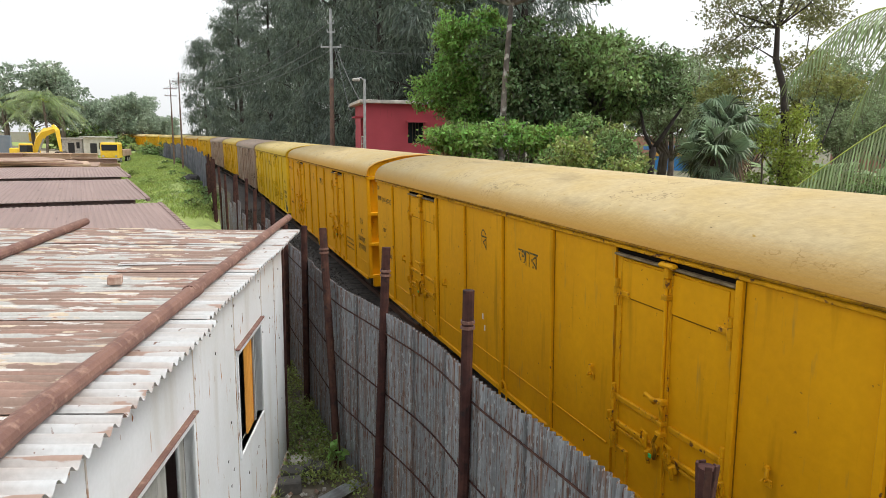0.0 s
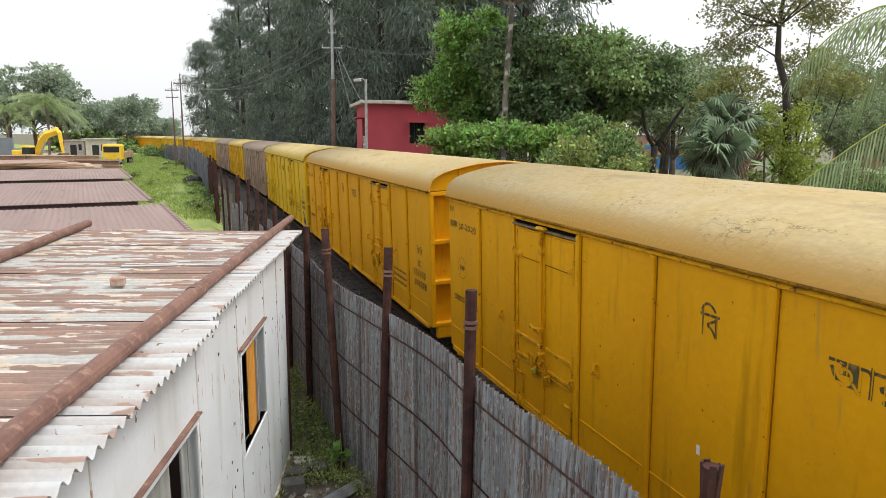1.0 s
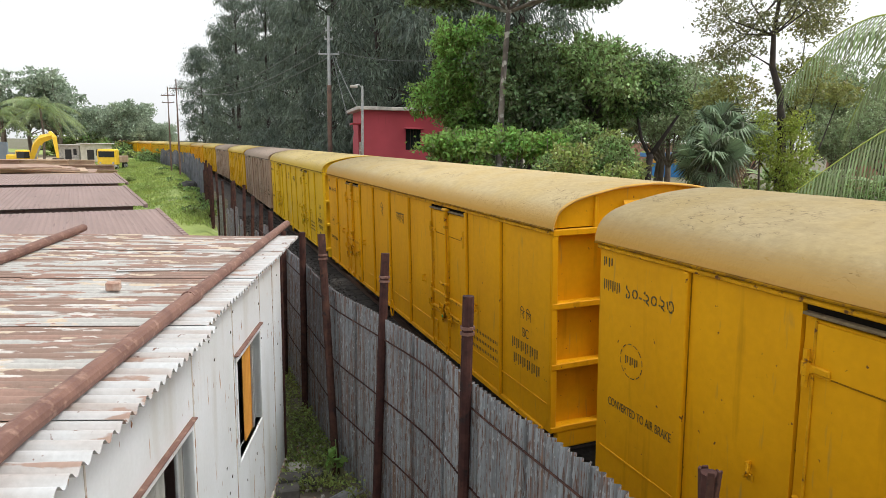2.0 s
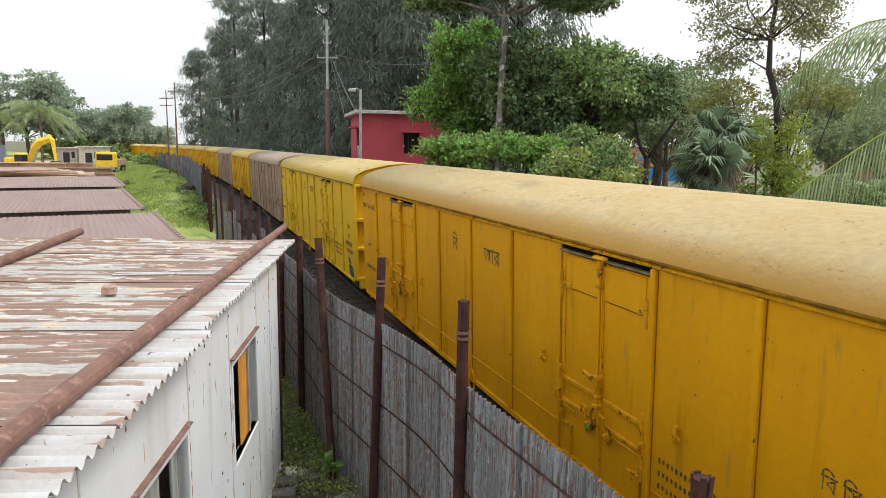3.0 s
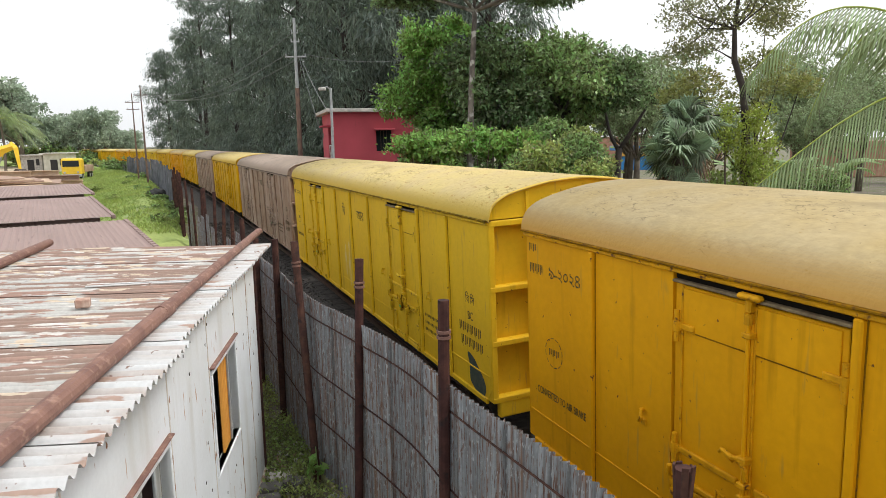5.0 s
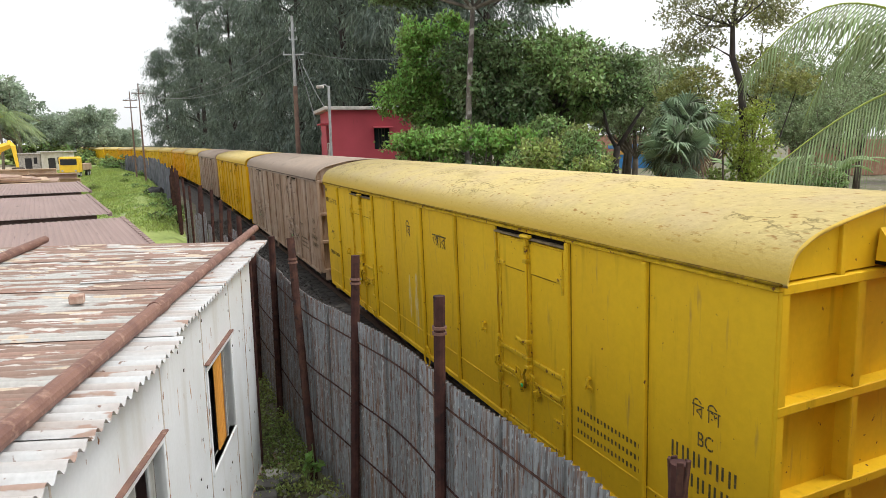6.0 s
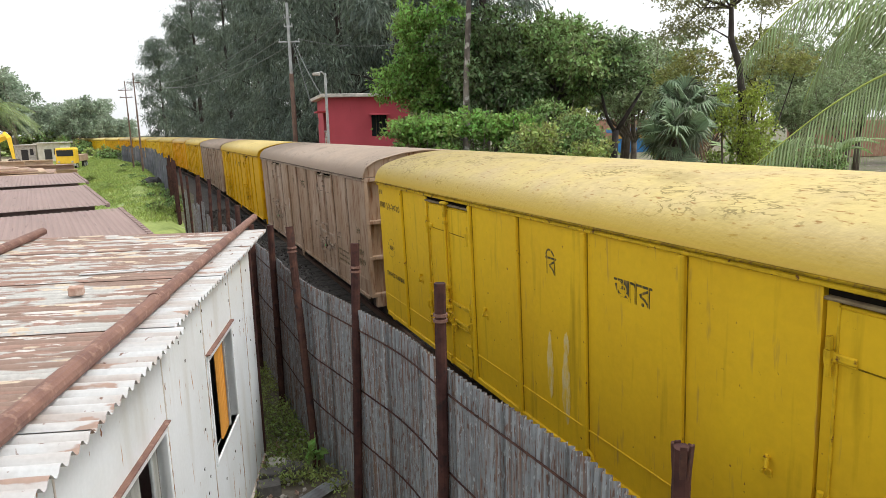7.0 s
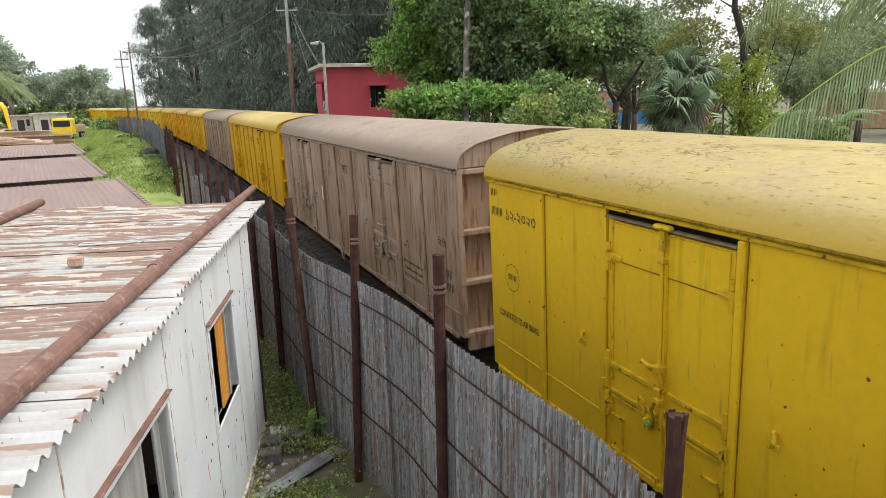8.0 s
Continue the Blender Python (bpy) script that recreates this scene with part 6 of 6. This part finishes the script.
part("stick", Geo().tube([(2.7, 0.1, 4.9), (3.3, 0.1, 4.3), (3.6, 0.1, 1.8)], [0.22, 0.34, 0.2], 4), M_YELLOW, ex)
part("bucket", Geo().tube([(3.6, -0.5, 1.4), (3.6, 0.7, 1.4)], 0.5, 10), M_DARKIRON, ex)
for sy in (-1.3, 1.3):
    part("crawler_track", Geo().box(-2.4, 1.3, sy - 0.25, sy + 0.25, 0.0, 0.85, 0.25), M_RUBBER, ex)

# lorry
lo = thing("lorry", "yellow lorry parked beside the grass verge", "lorry", m=pose(-46.1, 92, 0.03, 0, 0, -78))
lc = part("cab", Geo().box(0.2, 2.0, -1.2, 1.2, 0.7, 2.9, 0.18), M_YELLOW, lo)
part("windscreen", Geo().box(1.97, 2.03, -1.0, 1.0, 1.8, 2.6, 0.02), M_GLASS, lc)
part("side_window", Geo().box(0.9, 1.7, -1.22, -1.17, 1.8, 2.55, 0.02), M_GLASS, lc)
part("bumper", Geo().box(1.9, 2.15, -1.2, 1.2, 0.45, 0.8, 0.05), M_GREYPAINT, lo)
for sy in (-0.8, 0.8):
    part("headlight", Geo().tube([(2.0, sy, 1.05), (2.06, sy, 1.05)], 0.14, 10), M_SLAB, lo)
part("load_bed", Geo().box(-4.6, 0.0, -1.2, 1.2, 1.0, 1.9, 0.05), M_BEAM, lo)
for x in (1.1, -2.6, -3.7):
    for sy in (-1.0, 1.0):
        wh = part("wheel", Geo().tube([(x, sy - 0.14, 0.5), (x, sy + 0.14, 0.5)], 0.5, 14), M_RUBBER, lo)
        part("rim", Geo().tube([(x, sy - 0.15, 0.5), (x, sy + 0.15, 0.5)], 0.26, 10), M_GREYPAINT, wh)

# huts and wall at the yard's end
for x, y, wd, h, mat, lab in ((-62.5, 118, 3.6, 3.3, M_HUT, "low whitewashed hut at the end of the yard"), (-67.6, 120, 3.4, 3.0, M_SLAB, "grey shed with a dark open front")):
    hu = thing("hut", lab, "hut", "huts at the yard's end", placed(x, y, 8))
    part("wall", Geo().box(-wd / 2, wd / 2, 0, 5, 0, h), mat, hu)
    part("roof", Geo().box(-wd / 2 - 0.4, wd / 2 + 0.4, -0.6, 5.4, h, h + 0.18, 0.03), M_SLAB, hu)
    part("doorway", Geo().box(-wd * 0.2, wd * 0.12, -0.03, 0.02, 0, 2.3), M_INSIDE, hu)
    part("window", Geo().box(wd * 0.22, wd * 0.38, -0.03, 0.02, 1.3, 2.4), M_INSIDE, hu)
solid("yard_wall", Geo().box(-140, -84, 128, 128.4, 0, 3.4, 0.03), M_BLUEWALL, "long blue-grey boundary wall behind the yard", "wall")

# ---- rubble between cabin and fence ----
rr = random.Random(9)
for i in range(190):
    y = rr.uniform(4.6, 9.4)
    x = -1.55 + 0.0 * y + rr.uniform(-0.35, 0.25) - (y - 7) * 0.12
    x = max(x, -2.10 + 0.074 * (8.41 - y) + 0.12)
    r = rr.uniform(0.015, 0.065)
    q = Euler((rr.uniform(0, 6), rr.uniform(0, 6), rr.uniform(0, 6))).to_matrix()
    st = Geo().add([q @ Vector(v) * r for v in ((1, 0, 0), (-1, 0.2, 0), (0, 0.9, 0.3), (0.1, -0.8, 0), (0, 0.2, 0.7), (0.1, 0, -0.6), (0.6, 0.6, 0.3))],
                   [(0, 6, 4), (6, 2, 4), (2, 1, 4), (1, 3, 4), (3, 0, 4), (2, 6, 5), (6, 0, 5), (1, 2, 5), (3, 1, 5), (0, 3, 5)])
    solid("stone", st, (M_BRICK, M_SLAB, M_SLAB, M_SLEEPER)[i % 4], "small broken stone lying in the weeds", "stone", "rubble by the fence", m=pose(x, y, r * 0.45))
solid("broken_slab", Geo().box(-0.16, 0.16, -0.11, 0.11, 0, 0.12, 0.03), M_SLAB, "pale broken concrete lump beside the cabin", "concrete lump", m=pose(-1.86, 8.15, 0.0, 8, 12, 35))
for x, y, a in ((-1.88, 7.78, 8), (-1.85, 7.5, 15), (-1.62, 7.9, -20)):
    solid("concrete_block", Geo().box(-0.14, 0.14, -0.1, 0.1, 0, 0.17, 0.015), material("dark_concrete", (0.09, 0.085, 0.08), (0.14, 0.13, 0.12), rough=0.9, scale=8), "dark weathered concrete block beside the cabin", "concrete block", "blocks by the cabin", m=pose(x, y, 0, 0, 0, a))
sc2 = Geo()
for i in range(25):
    sc2.v += [(-0.65, -0.11 + i * 0.22 / 24, 0.03 + 0.018 * math.sin(i * 1.05)), (0.65, -0.11 + i * 0.22 / 24, 0.03 + 0.018 * math.sin(i * 1.05))]
sc2.f = [(2 * i, 2 * i + 1, 2 * i + 3, 2 * i + 2) for i in range(24)]
solid("scrap_sheet", sc2, material("bare_zinc_sheet", (0.42, 0.44, 0.46), (0.25, 0.25, 0.25), rough=0.55, metal=0.2, scale=5), "offcut of grey corrugated sheet lying on the ground", "metal sheet", m=pose(-1.42, 7.15, 0.03, 0, 0, 52))
sap = thing("sapling", "young broad-leaved sapling beside a fence post", "sapling", m=placed(-1.32, 7.85))
part("stem", Geo().tube([(0, 0, 0), (0.02, 0, 0.3), (0, 0.02, 0.62)], [0.012, 0.01, 0.006], 5), L_GREEN, sap)
part("leaves", crown("leaves", L_BRIGHT, [(0, 0, 0.42, 0.12, 0.12, 0.18)], 9, 3, 0.17, 0.09, 5, 0.1), None, sap)
bag = Geo()
bm = bmesh.new()
bmesh.ops.create_icosphere(bm, subdivisions=3, radius=1)
for v in bm.verts:
    v.co *= 1 + 0.25 * noise.noise(v.co * 2.0)
    v.co.z = max(v.co.z, -0.4) * 0.6
bag.add([v.co.copy() for v in bm.verts], [[v.index for v in f.verts] for f in bm.faces])
bm.free()
p, _ = on_line(52, -4.6)
solid("tarpaulin", bag, M_RUBBER, "heap under crumpled black plastic on the verge", "tarpaulin", m=placed(p.x + 1.2, p.y, 20, 0.8) @ Matrix.Translation((0, 0, 0.75)))


motions()
